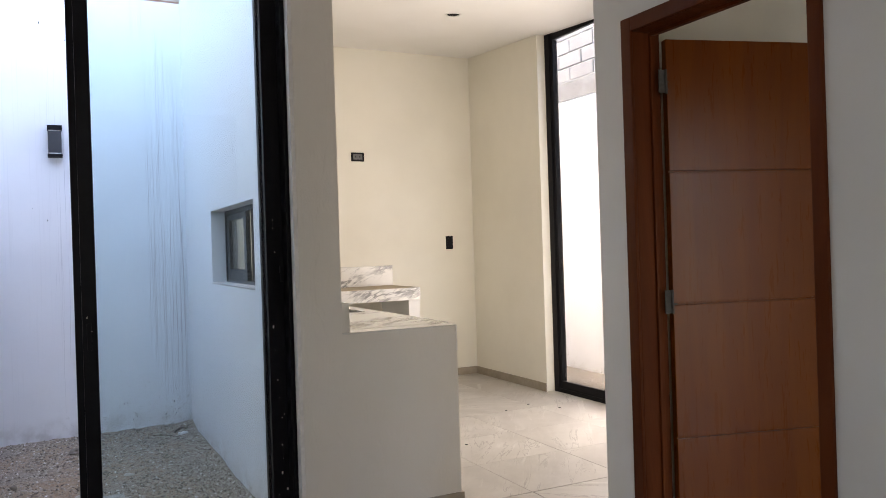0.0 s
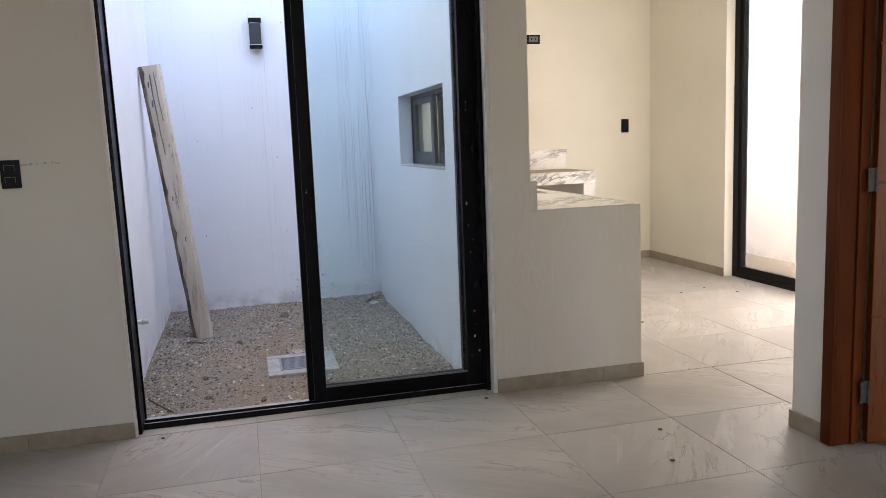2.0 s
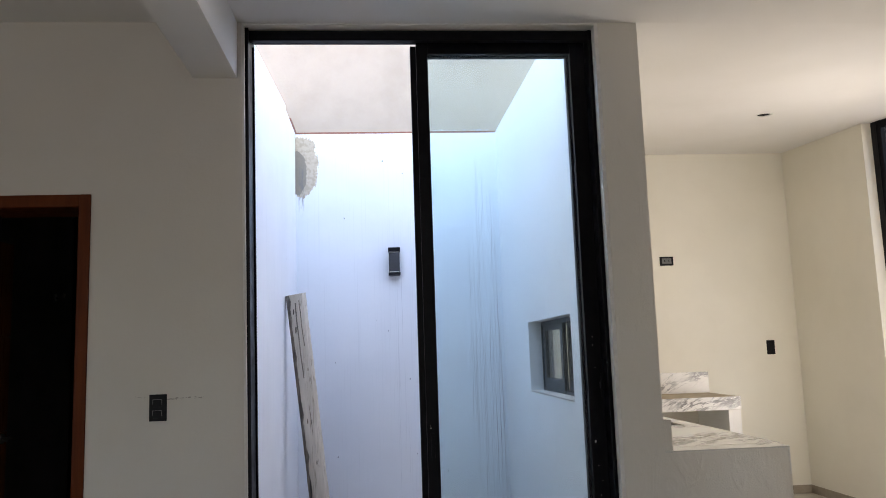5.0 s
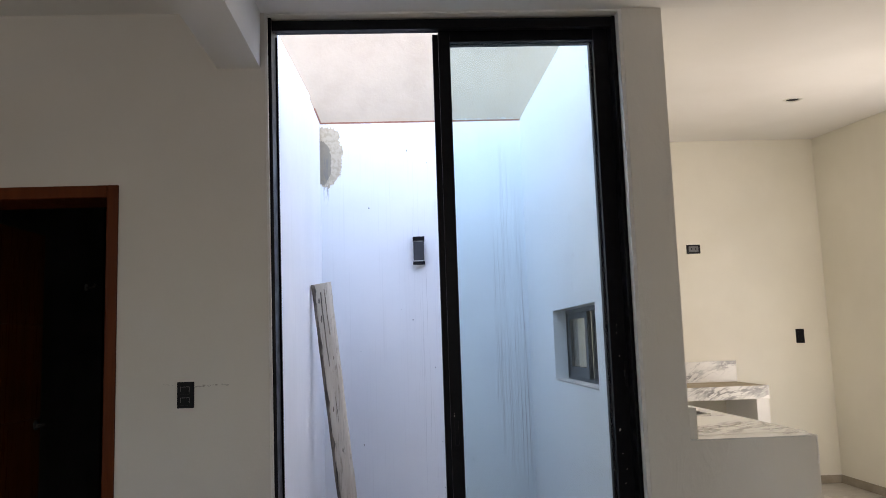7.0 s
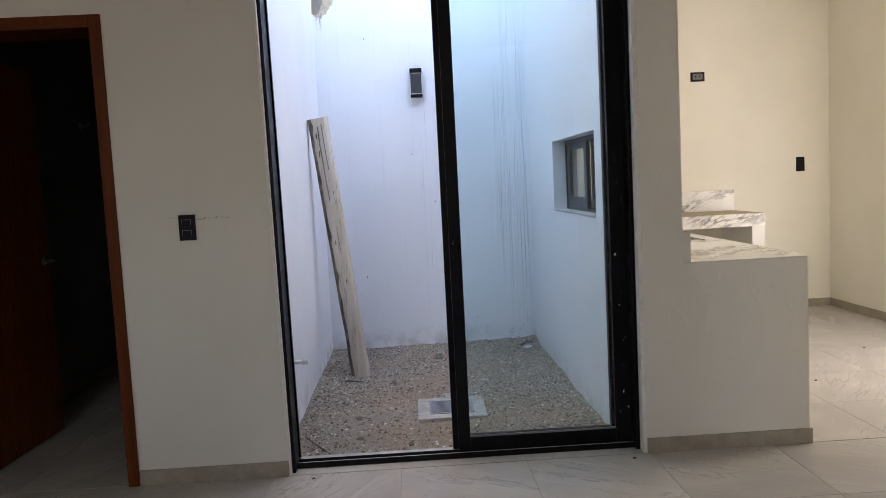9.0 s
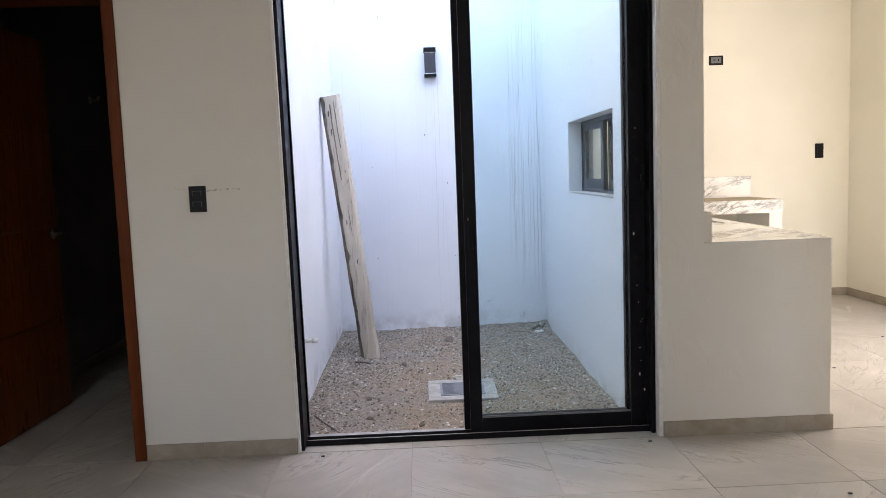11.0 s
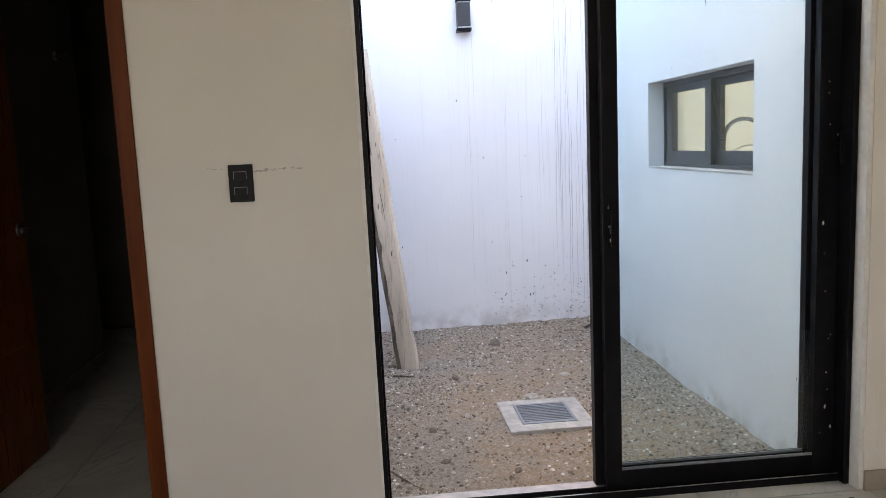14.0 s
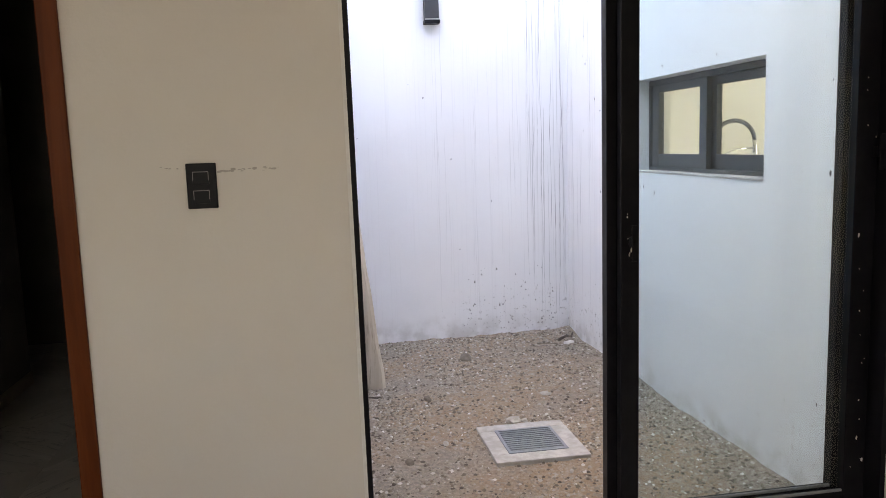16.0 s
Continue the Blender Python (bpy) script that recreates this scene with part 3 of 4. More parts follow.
# the leaf stands open at right angles, four boards with grooves between
LX0, LX1, LY = RX + 0.130, RX + 0.130 + 0.780, 2.530
bm = bmesh.new()
box(bm, LX0 + 0.001, LX1 - 0.001, LY + 0.010, LY + 0.035, 0.009, 2.067)
for z0, z1 in ((0.008, 0.516), (0.523, 1.036), (1.043, 1.551), (1.558, 2.068)):
    box(bm, LX0, LX1, LY, LY + 0.02, z0, z1, 0.0025)
ajar = Matrix.Translation((LX0, LY, 0)) @ Matrix.Rotation(radians(-15), 4, "Z") @ Matrix.Translation((-LX0, -LY, 0))
bmesh.ops.transform(bm, matrix=ajar, verts=bm.verts)
leaf = part("leaf", bm, WOOD, door)
for z in (0.22, 1.05, 1.903):
    hinge(door, RX + 0.124, LY + 0.002, z)
bm = bmesh.new()
tube(bm, [(LX1 - 0.06, LY, 1.0), (LX1 - 0.06, LY - 0.05, 1.0), (LX1 - 0.075, LY - 0.06, 1.0), (LX1 - 0.17, LY - 0.06, 1.0)], 0.009, 10)
tube(bm, [(LX1 - 0.06, LY + 0.001, 1.0), (LX1 - 0.06, LY - 0.006, 1.0)], 0.027, 20)
bmesh.ops.transform(bm, matrix=ajar, verts=bm.verts)
part("handle", bm, STEEL, leaf, "steel lever handle", True)

door = thing("door_2", (-1.6, WALL_Y, 0), "open dark reddish brown wooden door into an unlit room", "door", kind="structure")
X0, X1 = -2.0, -1.211
casing_leg(door, "", X1, -1.160, WALL_Y - 0.014, WALL_Y, 0.0, 2.15)
casing_leg(door, "", X0 - 0.055, X0, WALL_Y - 0.014, WALL_Y, 0.0, 2.15)
casing_leg(door, "", X0, X1, WALL_Y - 0.0135, WALL_Y, 2.094, 2.15)
part("jamb", boxes((X1, -1.181, WALL_Y, WALL_B, 0, 2.123, 0.002), (X1 - 0.012, X1, 3.74, 3.76, 0, 2.094, 0.002)), FRAMEWOOD, door)
part("jamb", boxes((-2.03, X0, WALL_Y, WALL_B, 0, 2.123, 0.002), (X0, X0 + 0.012, 3.74, 3.76, 0, 2.094, 0.002)), FRAMEWOOD, door)
part("head_jamb", boxes((X0, X1, WALL_Y, WALL_B, 2.094, 2.123)), FRAMEWOOD, door)
bm = bmesh.new()
box(bm, 0.001, 0.744, 0.010, 0.035, 0.009, 2.074)
for z0, z1 in ((0.008, 0.516), (0.523, 1.036), (1.043, 1.551), (1.558, 2.075)):
    box(bm, 0, 0.745, 0.0, 0.02, z0, z1, 0.0025)
swing = Matrix.Translation((-1.965, WALL_B + 0.01, 0)) @ Matrix.Rotation(radians(88), 4, "Z")
bmesh.ops.transform(bm, matrix=swing, verts=bm.verts)
leaf = part("leaf", bm, WOOD, door)
bm = bmesh.new()
tube(bm, [(0.69, 0.0, 1.0), (0.69, -0.05, 1.0), (0.675, -0.06, 1.0), (0.59, -0.06, 1.0)], 0.009, 10)
tube(bm, [(0.69, 0.001, 1.0), (0.69, -0.007, 1.0)], 0.027, 20)
bmesh.ops.transform(bm, matrix=swing, verts=bm.verts)
part("handle", bm, HINGE, leaf, "dull dark lever handle", True)

hook = thing("robe_hook", (-2.20, 5.88, 1.87), "small metal robe hook on the unlit wall", "hook")
bm = tube(bmesh.new(), [(-2.20, 5.88, 1.87), (-2.192, 5.88, 1.87)], 0.026, 20)
part("rose", bm, STEEL, hook)
bm = tube(bmesh.new(), [(-2.195, 5.88, 1.87), (-2.16, 5.88, 1.865), (-2.14, 5.88, 1.875), (-2.132, 5.88, 1.895)], [0.008, 0.008, 0.009, 0.011], 10)
part("peg", bm, STEEL, hook, smooth=True)

# ---- sliding glass door to the courtyard ----
def sash(parent, x0, x1, y0, y1, z0, z1, stile_l, stile_r, low, high, glass):
    """A sliding sash: two stiles, two rails, a pane and its bead."""
    ob = part("sash", boxes((x0, x0 + stile_l, y0, y1, z0, z1, 0.002), (x1 - stile_r, x1, y0, y1, z0, z1, 0.002)), BLACK, parent)
    part("rail", box(bmesh.new(), x0 + stile_l, x1 - stile_r, y0 + 0.002, y1 - 0.002, z0, z0 + low, 0.002), BLACK, ob)
    part("rail", box(bmesh.new(), x0 + stile_l, x1 - stile_r, y0 + 0.002, y1 - 0.002, z1 - high, z1, 0.002), BLACK, ob)
    part("bead", boxes((x0 + stile_l, x1 - stile_r, y0 + 0.006, y0 + 0.013, z0 + low, z0 + low + 0.008)), LINE, ob, "grey glazing bead")
    ym = (y0 + y1) / 2
    pane = part("pane", box(bmesh.new(), x0 + stile_l - 0.003, x1 - stile_r + 0.003, ym - 0.003, ym + 0.003, z0 + low - 0.003, z1 - high + 0.003), glass, ob, "pale blue-green tinted glass pane")
    pane.visible_shadow = False
    return ob


slider = thing("door_3", (0.37, 3.822, 0), "black aluminium sliding glass door, slid half open to the courtyard", "glass door", kind="structure")
FL, FR = GL + 0.001, GR - 0.018
part("frame_jamb", leaning(boxes((FL, FL + 0.024, 3.690, 3.887, 0, GTOP - 0.002, 0.002), (FL + 0.024, FL + 0.032, 3.817, 3.827, 0.03, GTOP - 0.05))), BLACK, slider)
part("frame_jamb", boxes((FR - 0.02, FR, 3.715, 3.887, 0, GTOP - 0.002, 0.002)), BLACK, slider)
HX = FL - 0.001
part("frame_head", boxes((HX - 0.02, FR - 0.02, 3.745, 3.887, GTOP - 0.008, GTOP - 0.002), (HX - 0.02, FR - 0.02, 3.715, 3.752, GTOP - 0.056, GTOP - 0.008, 0.002),
                         (HX, FR - 0.02, 3.822, 3.828, GTOP - 0.028, GTOP - 0.008)), BLACK, slider)
part("track", boxes((FL + 0.024, FR - 0.02, 3.745, 3.752, 0.0, 0.028), (FL + 0.024, FR - 0.02, 3.790, 3.794, 0.0101, 0.030)), BLACK, slider)
# track bed paler than the black frame
part("track_bed", boxes((FL + 0.024, FR - 0.02, 3.7522, 3.887, 0.0, 0.010), (FL + 0.024, FR - 0.02, 3.826, 3.830, 0.010, 0.014)), PALEALU, slider, "pale bare aluminium track bed")
part("track_edge", boxes((FL + 0.026, FR - 0.022, 3.7455, 3.7495, 0.0281, 0.0300)), STEEL, slider, "bare aluminium edge of the track")
part("threshold", boxes((FL + 0.024, FR - 0.02, 3.888, 3.915, -0.12, -0.02)), CONCRETE, slider, "rough cement threshold strip")
sash(slider, 0.338, FR - 0.022, 3.786, 3.822, 0.016, GTOP - 0.038, 0.057, 0.075, 0.070, 0.058, GLASS)
sash(slider, 0.311, FR - 0.022, 3.836, 3.876, 0.016, GTOP - 0.038, 0.080, 0.084, 0.066, 0.055, GLASS)
for x, z in ((0.362, 0.965), (1.172, 1.21)):
    bm = bmesh.new()
    box(bm, x - 0.009, x + 0.009, 3.7405, 3.7445, z - 0.055, z + 0.055, 0.002)
    box(bm, x - 0.004, x + 0.004, 3.778, 3.7405, z - 0.015, z + 0.015, 0.001)
    part("latch", bm, PLASTIC, slider, "flush black latch")

# ---- patio door of the kitchen (a sash pair across the opening) ----
patio_door = thing("door_4", (4.16, 4.95, 0), "tall black aluminium glass door from the kitchen to the patio", "glass door", kind="structure")
PX0, PX1 = 4.135, 4.235
part("frame_jamb", boxes((PX0, PX1, DY1 - 0.05, DY1, -0.03, DTOP, 0.002), (PX0, PX0 + 0.006, DY1 - 0.07, DY1 - 0.05, 0.03, DTOP)), BLACK, patio_door)
part("frame_jamb", boxes((PX0, PX1, DY0, DY0 + 0.04, 0, DTOP, 0.002)), BLACK, patio_door)
part("frame_head", boxes((PX0, PX1, DY0 + 0.04, DY1 - 0.04, DTOP - 0.035, DTOP, 0.002), (PX0, PX0 + 0.005, DY0 + 0.04, DY1 - 0.04, DTOP - 0.055, DTOP - 0.035)), BLACK, patio_door)
part("track", boxes((PX0, PX1, DY0 + 0.04, DY1 - 0.04, 0, 0.012), (PX0, PX0 + 0.005, DY0 + 0.04, DY1 - 0.04, 0.012, 0.034), (PX0 + 0.048, PX0 + 0.053, DY0 + 0.04, DY1 - 0.04, 0.012, 0.034)), BLACK, patio_door)
for y0, y1, x0 in ((4.86, DY1 - 0.045, PX0 + 0.01), (DY0 + 0.045, 4.92, PX0 + 0.055)):
    ob = part("sash", boxes((x0, x0 + 0.036, y0, y0 + 0.062, 0.016, DTOP - 0.038, 0.002), (x0, x0 + 0.036, y1 - 0.062, y1, 0.016, DTOP - 0.038, 0.002)), BLACK, patio_door)
    part("rail", boxes((x0 + 0.002, x0 + 0.034, y0 + 0.062, y1 - 0.062, 0.016, 0.098, 0.002)), BLACK, ob)
    part("rail", boxes((x0 + 0.002, x0 + 0.034, y0 + 0.062, y1 - 0.062, DTOP - 0.11, DTOP - 0.038, 0.002)), BLACK, ob)
    pane = part("pane", boxes((x0 + 0.015, x0 + 0.021, y0 + 0.06, y1 - 0.06, 0.096, DTOP - 0.108)), CLEAR, ob, "clear glass pane")
    pane.visible_shadow = False

# ---- kitchen window to the courtyard ----
win = thing("window_1", (1.33, 5.0, WZ0), "dark grey aluminium sliding window between kitchen and courtyard", "window", kind="structure")
wx0, wx1 = 1.300, 1.380
part("window_frame", boxes((wx0, wx1, WY0, WY1, WZ0, WZ0 + 0.022, 0.002), (wx0, wx1, WY0, WY1, WZ1 - 0.03, WZ1, 0.002),
                           (wx0, wx1, WY0, WY0 + 0.022, WZ0 + 0.022, WZ1 - 0.03, 0.002), (wx0, wx1, WY1 - 0.022, WY1, WZ0 + 0.022, WZ1 - 0.03, 0.002)), GREYALU, win)
for y0, y1, x0, lo, hi in ((5.09, WY1 - 0.03, 1.307, 0.07, 0.078), (WY0 + 0.03, 5.11, 1.343, 0.06, 0.05)):
    ob = part("sash", boxes((x0, x0 + 0.028, y0, y0 + lo, WZ0 + 0.022, WZ1 - 0.03, 0.002), (x0, x0 + 0.028, y1 - hi, y1, WZ0 + 0.022, WZ1 - 0.03, 0.002)), GREYALU, win)
    part("rail", boxes((x0 + 0.001, x0 + 0.027, y0 + lo, y1 - hi, WZ0 + 0.022, WZ0 + 0.092)), GREYALU, ob)
    part("rail", boxes((x0 + 0.001, x0 + 0.027, y0 + lo, y1 - hi, WZ1 - 0.068, WZ1 - 0.03)), GREYALU, ob)
    pane = part("pane", boxes((x0 + 0.011, x0 + 0.016, y0 + lo - 0.008, y1 - hi + 0.008, WZ0 + 0.088, WZ1 - 0.065)), CLEAR, ob, "clear glass pane")
    pane.visible_shadow = False
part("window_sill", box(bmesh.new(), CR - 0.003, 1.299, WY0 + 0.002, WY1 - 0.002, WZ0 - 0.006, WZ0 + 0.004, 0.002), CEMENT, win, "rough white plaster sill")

# ---- the bar wall and kitchen counters ----
bm = boxes((KX0, 2.019, WALL_Y, 3.79, -0.1, 0.897))
setting("wall_bar", bm, STUCCO, "low off-white trowelled plaster wall carrying the bar counter")
bm = bmesh.new()
for k in range(9):
    z = 0.775 + 0.0135 * k
    w = 0.004 + 0.006 * random.random()
    box(bm, 2.019 - w, 2.0215, WALL_Y - 0.0015, WALL_Y + 0.02, z, z + 0.0136, 0.001)
setting("trim_chip", bm, CHALK, "chipped white plaster edge at the bar corner", "trim")

SX0, SX1, SY0, SY1 = 1.56, 1.93, 4.75, 5.30
counter = thing("bar_counter", (1.7, 4.6, 0.85), "white marble worktop with grey veins along the bar and sink", "counter")
part("worktop", boxes((KX0, 2.021, WALL_Y + 0.001, 3.79, 0.897, 0.9045, 0.001), (KX0, 2.04, 3.79, SY0, 0.855, 0.9055), (KX0, 2.04, SY1, 6.519, 0.855, 0.9055), (KX0, SX0, SY0, SY1, 0.855, 0.9055), (SX1, 2.04, SY0, SY1, 0.855, 0.9055)), MARBLE, counter)
part("backsplash", box(bmesh.new(), KX0 + 0.001, KX0 + 0.036, WALL_Y + 0.006, 6.519, 0.906, 1.043, 0.002), MARBLE, counter)
part("backsplash_end", box(bmesh.new(), KX0 + 0.0005, KX0 + 0.037, WALL_Y + 0.001, WALL_Y + 0.0058, 0.906, 1.046, 0.001), STUCCO, counter, "plastered end of the backsplash")
setting("wall_counter_support", boxes((1.93, 2.0, 3.79, 4.70, -0.05, 0.855), (KX0, 2.0, 6.1, 6.2, -0.05, 0.855)), WHITE, "white block support under the worktop")

sink = thing("sink", (1.745, 5.02, 0.75), "stainless steel sink set into the marble worktop", "sink")
part("basin", boxes((SX0, SX1, SY0, SY1, 0.73, 0.735), (SX0, SX0 + 0.004, SY0, SY1, 0.735, 0.904), (SX1 - 0.004, SX1, SY0, SY1, 0.735, 0.904),
                    (SX0, SX1, SY0, SY0 + 0.004, 0.735, 0.904), (SX0, SX1, SY1 - 0.004, SY1, 0.735, 0.904)), STEEL, sink)
part("rim", boxes((SX0 - 0.012, SX1 + 0.012, SY0 - 0.012, SY0, 0.906, 0.909), (SX0 - 0.012, SX1 + 0.012, SY1, SY1 + 0.012, 0.906, 0.909),
                  (SX0 - 0.012, SX0, SY0, SY1, 0.906, 0.909), (SX1, SX1 + 0.012, SY0, SY1, 0.906, 0.909)), STEEL, sink)

faucet = thing("faucet", (1.554, 5.47, 0.906), "tall arched kitchen faucet with a black hose and chrome spray head", "faucet")
part("base", tube(bmesh.new(), [(1.554, 5.47, 0.906), (1.554, 5.47, 0.93), (1.554, 5.47, 0.95)], [0.028, 0.028, 0.018], 18), CHROME, faucet, "chrome base", True)
arc = [(1.554, 5.47, 0.94 + 0.05 * k) for k in range(7)] + [(1.672 - 0.118 * math.cos(a), 5.47, 1.24 + 0.112 * math.sin(a)) for a in (math.pi * k / 14 for k in range(15))]
part("spout", tube(bmesh.new(), arc, 0.0115, 12), GREYPLASTIC, faucet, "dark flexible spout", True)
part("spray_head", tube(bmesh.new(), [(1.790, 5.47, 1.245), (1.792, 5.47, 1.19), (1.793, 5.47, 1.12)], [0.012, 0.014, 0.017], 14), CHROME, faucet, "chrome spray head", True)
part("holder", tube(bmesh.new(), [(1.554, 5.47, 1.10), (1.60, 5.47, 1.17), (1.68, 5.47, 1.20), (1.792, 5.47, 1.205)], 0.0045, 8), CHROME, faucet, "thin chrome holder arm", True)
part("lever", tube(bmesh.new(), [(1.57, 5.46, 0.97), (1.60, 5.43, 0.985), (1.64, 5.40, 1.0)], [0.007, 0.006, 0.005], 8), CHROME, faucet, smooth=True)

shelf = thing("stove_counter", (2.3, 6.85, 0), "white marble stove counter with grey veins against the kitchen wall", "counter")
part("worktop", boxes((KX0, 3.14, 6.52, KY - 0.001, 0.909, 0.941, 0.0015)), MARBLE, shelf)
# thin tan sheet paints in the cream wall mirrored by the marble
part("reflection_film", boxes((KX0 + 0.02, 3.128, 6.532, KY - 0.03, 0.9412, 0.9422)), REFLECTED_TAN, shelf, "tan sheet standing in for the wall reflected in the worktop")
part("apron", boxes((2.045, 3.14, 6.5205, 6.555, 0.832, 0.9088, 0.0015), (3.11, 3.14, 6.5555, KY - 0.001, 0.832, 0.9088, 0.0015)), MARBLE, shelf, "deep marble front edge")
part("backsplash", boxes((KX0, 3.143, KY - 0.027, KY - 0.0005, 0.9415, 1.131, 0.002)), MARBLE, shelf)
part("support", boxes((3.03, 3.136, 6.532, KY - 0.001, 0.0, 0.8315)), WHITE, shelf, "white plastered support")
part("support", boxes((KX0, 2.0, 6.532, KY - 0.001, 0.0, 0.8315)), WHITE, shelf, "white plastered support")

# ---- switches and sockets ----
sw = thing("light_switch", (-0.845, WALL_Y, 1.18), "black double rocker light switch on the beige wall", "switch")
part("plate", box(bmesh.new(), -0.889, -0.814, WALL_Y - 0.009, WALL_Y, 1.130, 1.246, 0.0025), PLASTIC, sw)
for z in (1.159, 1.207):
    rk = part("rocker", box(bmesh.new(), -0.873, -0.833, WALL_Y - 0.0125, WALL_Y - 0.0088, z - 0.016, z + 0.018, 0.0015), PLASTIC, sw)
    # grey along the rocker's top and upper sides
    part("edge_line", boxes((-0.873, -0.833, WALL_Y - 0.0128, WALL_Y - 0.012, z + 0.0162, z + 0.0178), (-0.873, -0.8715, WALL_Y - 0.0128, WALL_Y - 0.012, z - 0.005, z + 0.0162), (-0.8345, -0.833, WALL_Y - 0.0128, WALL_Y - 0.012, z - 0.005, z + 0.0162)), LINE, rk, "grey line round the top of the rocker")

sw = thing("light_switch", (3.776, KY, 1.334), "black single light switch on the cream kitchen wall", "switch")
part("plate", box(bmesh.new(), 3.738, 3.815, KY - 0.009, KY, 1.269, 1.400, 0.0025), PLASTIC, sw)
part("rocker", box(bmesh.new(), 3.755, 3.798, KY - 0.0125, KY - 0.0088, 1.293, 1.376, 0.002), PLASTIC, sw)

so = thing("wall_socket", (2.83, KY, 2.17), "black framed double wall socket on the kitchen wall", "socket")
part("plate", box(bmesh.new(), 2.766, 2.895, KY - 0.009, KY, 2.128, 2.212, 0.0025), PLASTIC, so)
part("insert", box(bmesh.new(), 2.785, 2.876, KY - 0.0115, KY - 0.0088, 2.145, 2.197, 0.0015), GREYPLASTIC, so, "grey socket insert")
for x in (2.810, 2.851):
    part("slot", boxes((x - 0.004, x + 0.004, KY - 0.0122, KY - 0.0112, 2.163, 2.181)), PLASTIC, so)

lamp = thing("ceiling_spot_ring", (HOLE[0], HOLE[1], kitchen_ceiling(HOLE[1])), "empty white downlight ring in the kitchen ceiling", "light fitting")
bm = bmesh.new()
for k in range(40):
    a0, a1 = 2 * math.pi * k / 40, 2 * math.pi * (k + 1) / 40
    pts = []
    for a in (a0, a1):
        for r, dz in ((0.0525, -0.001), (0.066, -0.001), (0.066, -0.005), (0.0525, -0.004)):
            x, y = HOLE[0] + r * math.cos(a), HOLE[1] + r * math.sin(a)
            pts.append(bm.verts.new((x, y, kitchen_ceiling(y) + dz)))
    for i in range(4):
        bm.faces.new((pts[i], pts[(i + 1) % 4], pts[4 + (i + 1) % 4], pts[4 + i]))
bmesh.ops.remove_doubles(bm, verts=bm.verts, dist=1e-5)
part("ring", bm, CEIL, lamp)
# solid black plug almost flush with the ceiling, painting the hole's shade
part("shade_plug", tube(bmesh.new(), [(HOLE[0], HOLE[1], kitchen_ceiling(HOLE[1]) + 0.0045), (HOLE[0], HOLE[1], kitchen_ceiling(HOLE[1]) + 0.08)], 0.0505, 24), HOLE_SHADE, lamp, "near-black plug standing in for the shade inside the lamp hole")

# ---- courtyard ground ----
def height(x, y):
    """Uneven earth, banked up a little along the walls."""
    h = GROUND + 0.018 * noise.noise((x * 2.1, y * 2.1, 0)) + 0.010 * noise.noise((x * 7, y * 7, 3)) + 0.006 * noise.noise((x * 23, y * 23, 5))
    edge = min(x - CL, CB - y, 0.1 + CR - x)
    return h + 0.010 * max(0.0, 1 - edge / 0.22) + 0.022 * max(0.0, 1 - math.hypot(x - CR, y - CB) / 0.4)


def sheet(x0, x1, y0, y1, step, zf):
    nx, ny = int((x1 - x0) / step) + 1, int((y1 - y0) / step) + 1
    xs, ys = np.linspace(x0, x1, nx), np.linspace(y0, y1, ny)
    verts = [(x, y, zf(x, y)) for y in ys for x in xs]
    faces = [(j * nx + i, j * nx + i + 1, (j + 1) * nx + i + 1, (j + 1) * nx + i) for j in range(ny - 1) for i in range(nx - 1)]
    me = bpy.data.meshes.new("sheet")
    me.from_pydata(verts, [], faces)
    me.polygons.foreach_set("use_smooth", [True] * len(faces))
    return me


def pebbles(name, count, x0, x1, y0, y1, zf, material, label, smallest=0.003, largest=0.016, more=None):
    """Loose gravel: many small angular stones in one mesh."""
    rng = random.Random(name)
    verts, faces = [], []
    made = 0
    while made < count:
        x, y = rng.uniform(x0, x1), rng.uniform(y0, y1)
        if more and rng.random() > more(x, y):
            continue
        made += 1
        r = smallest + (largest - smallest) * rng.random() ** 6
        z, turn, n = zf(x, y) + r * 0.2, rng.uniform(0, 6.3), len(verts)
        for k in range(5):
            a, q = turn + k * 1.2566, r * rng.uniform(0.75, 1.25)
            verts.append((x + q * math.cos(a), y + q * math.sin(a), z + r * rng.uniform(-0.35, 0.25)))
        verts.append((x + r * rng.uniform(-0.3, 0.3), y + r * rng.uniform(-0.3, 0.3), z + r * rng.uniform(0.45, 0.8)))
        verts.append((x, y, z - r * 0.7))
        for k in range(5):
            faces.append((n + k, n + (k + 1) % 5, n + 5))
            faces.append((n + (k + 1) % 5, n + k, n + 6))
    me = bpy.data.meshes.new(name)
    me.from_pydata(verts, [], faces)
    me.materials.append(material)
    return tagged(new(name, me), label, "gravel", kind="stuff")


me = sheet(CL - 0.02, CR + 0.02, WALL_B, CB + 0.02, 0.022, height)
me.materials.append(DIRT)
tagged(new("ground_courtyard", me), "dry earth and gravel floor of the courtyard", "ground", kind="structure")


def grit(x, y):
    edge = min(x - CL, CR - x, CB - y)
    return 0.25 + 0.75 * max(0.0, 1 - edge / 0.45) * (0.4 + 0.6 * (noise.noise((x * 3, y * 3, 9)) > -0.1)) + 0.35 * (noise.noise((x * 1.7, y * 1.7, 4)) > 0.1)


pebbles("gravel", 68000, CL + 0.01, CR - 0.01, WALL_B + 0.03, CB - 0.01, height, PEBBLE, "loose grey gravel scattered over the courtyard earth", 0.0017, 0.0115, grit)

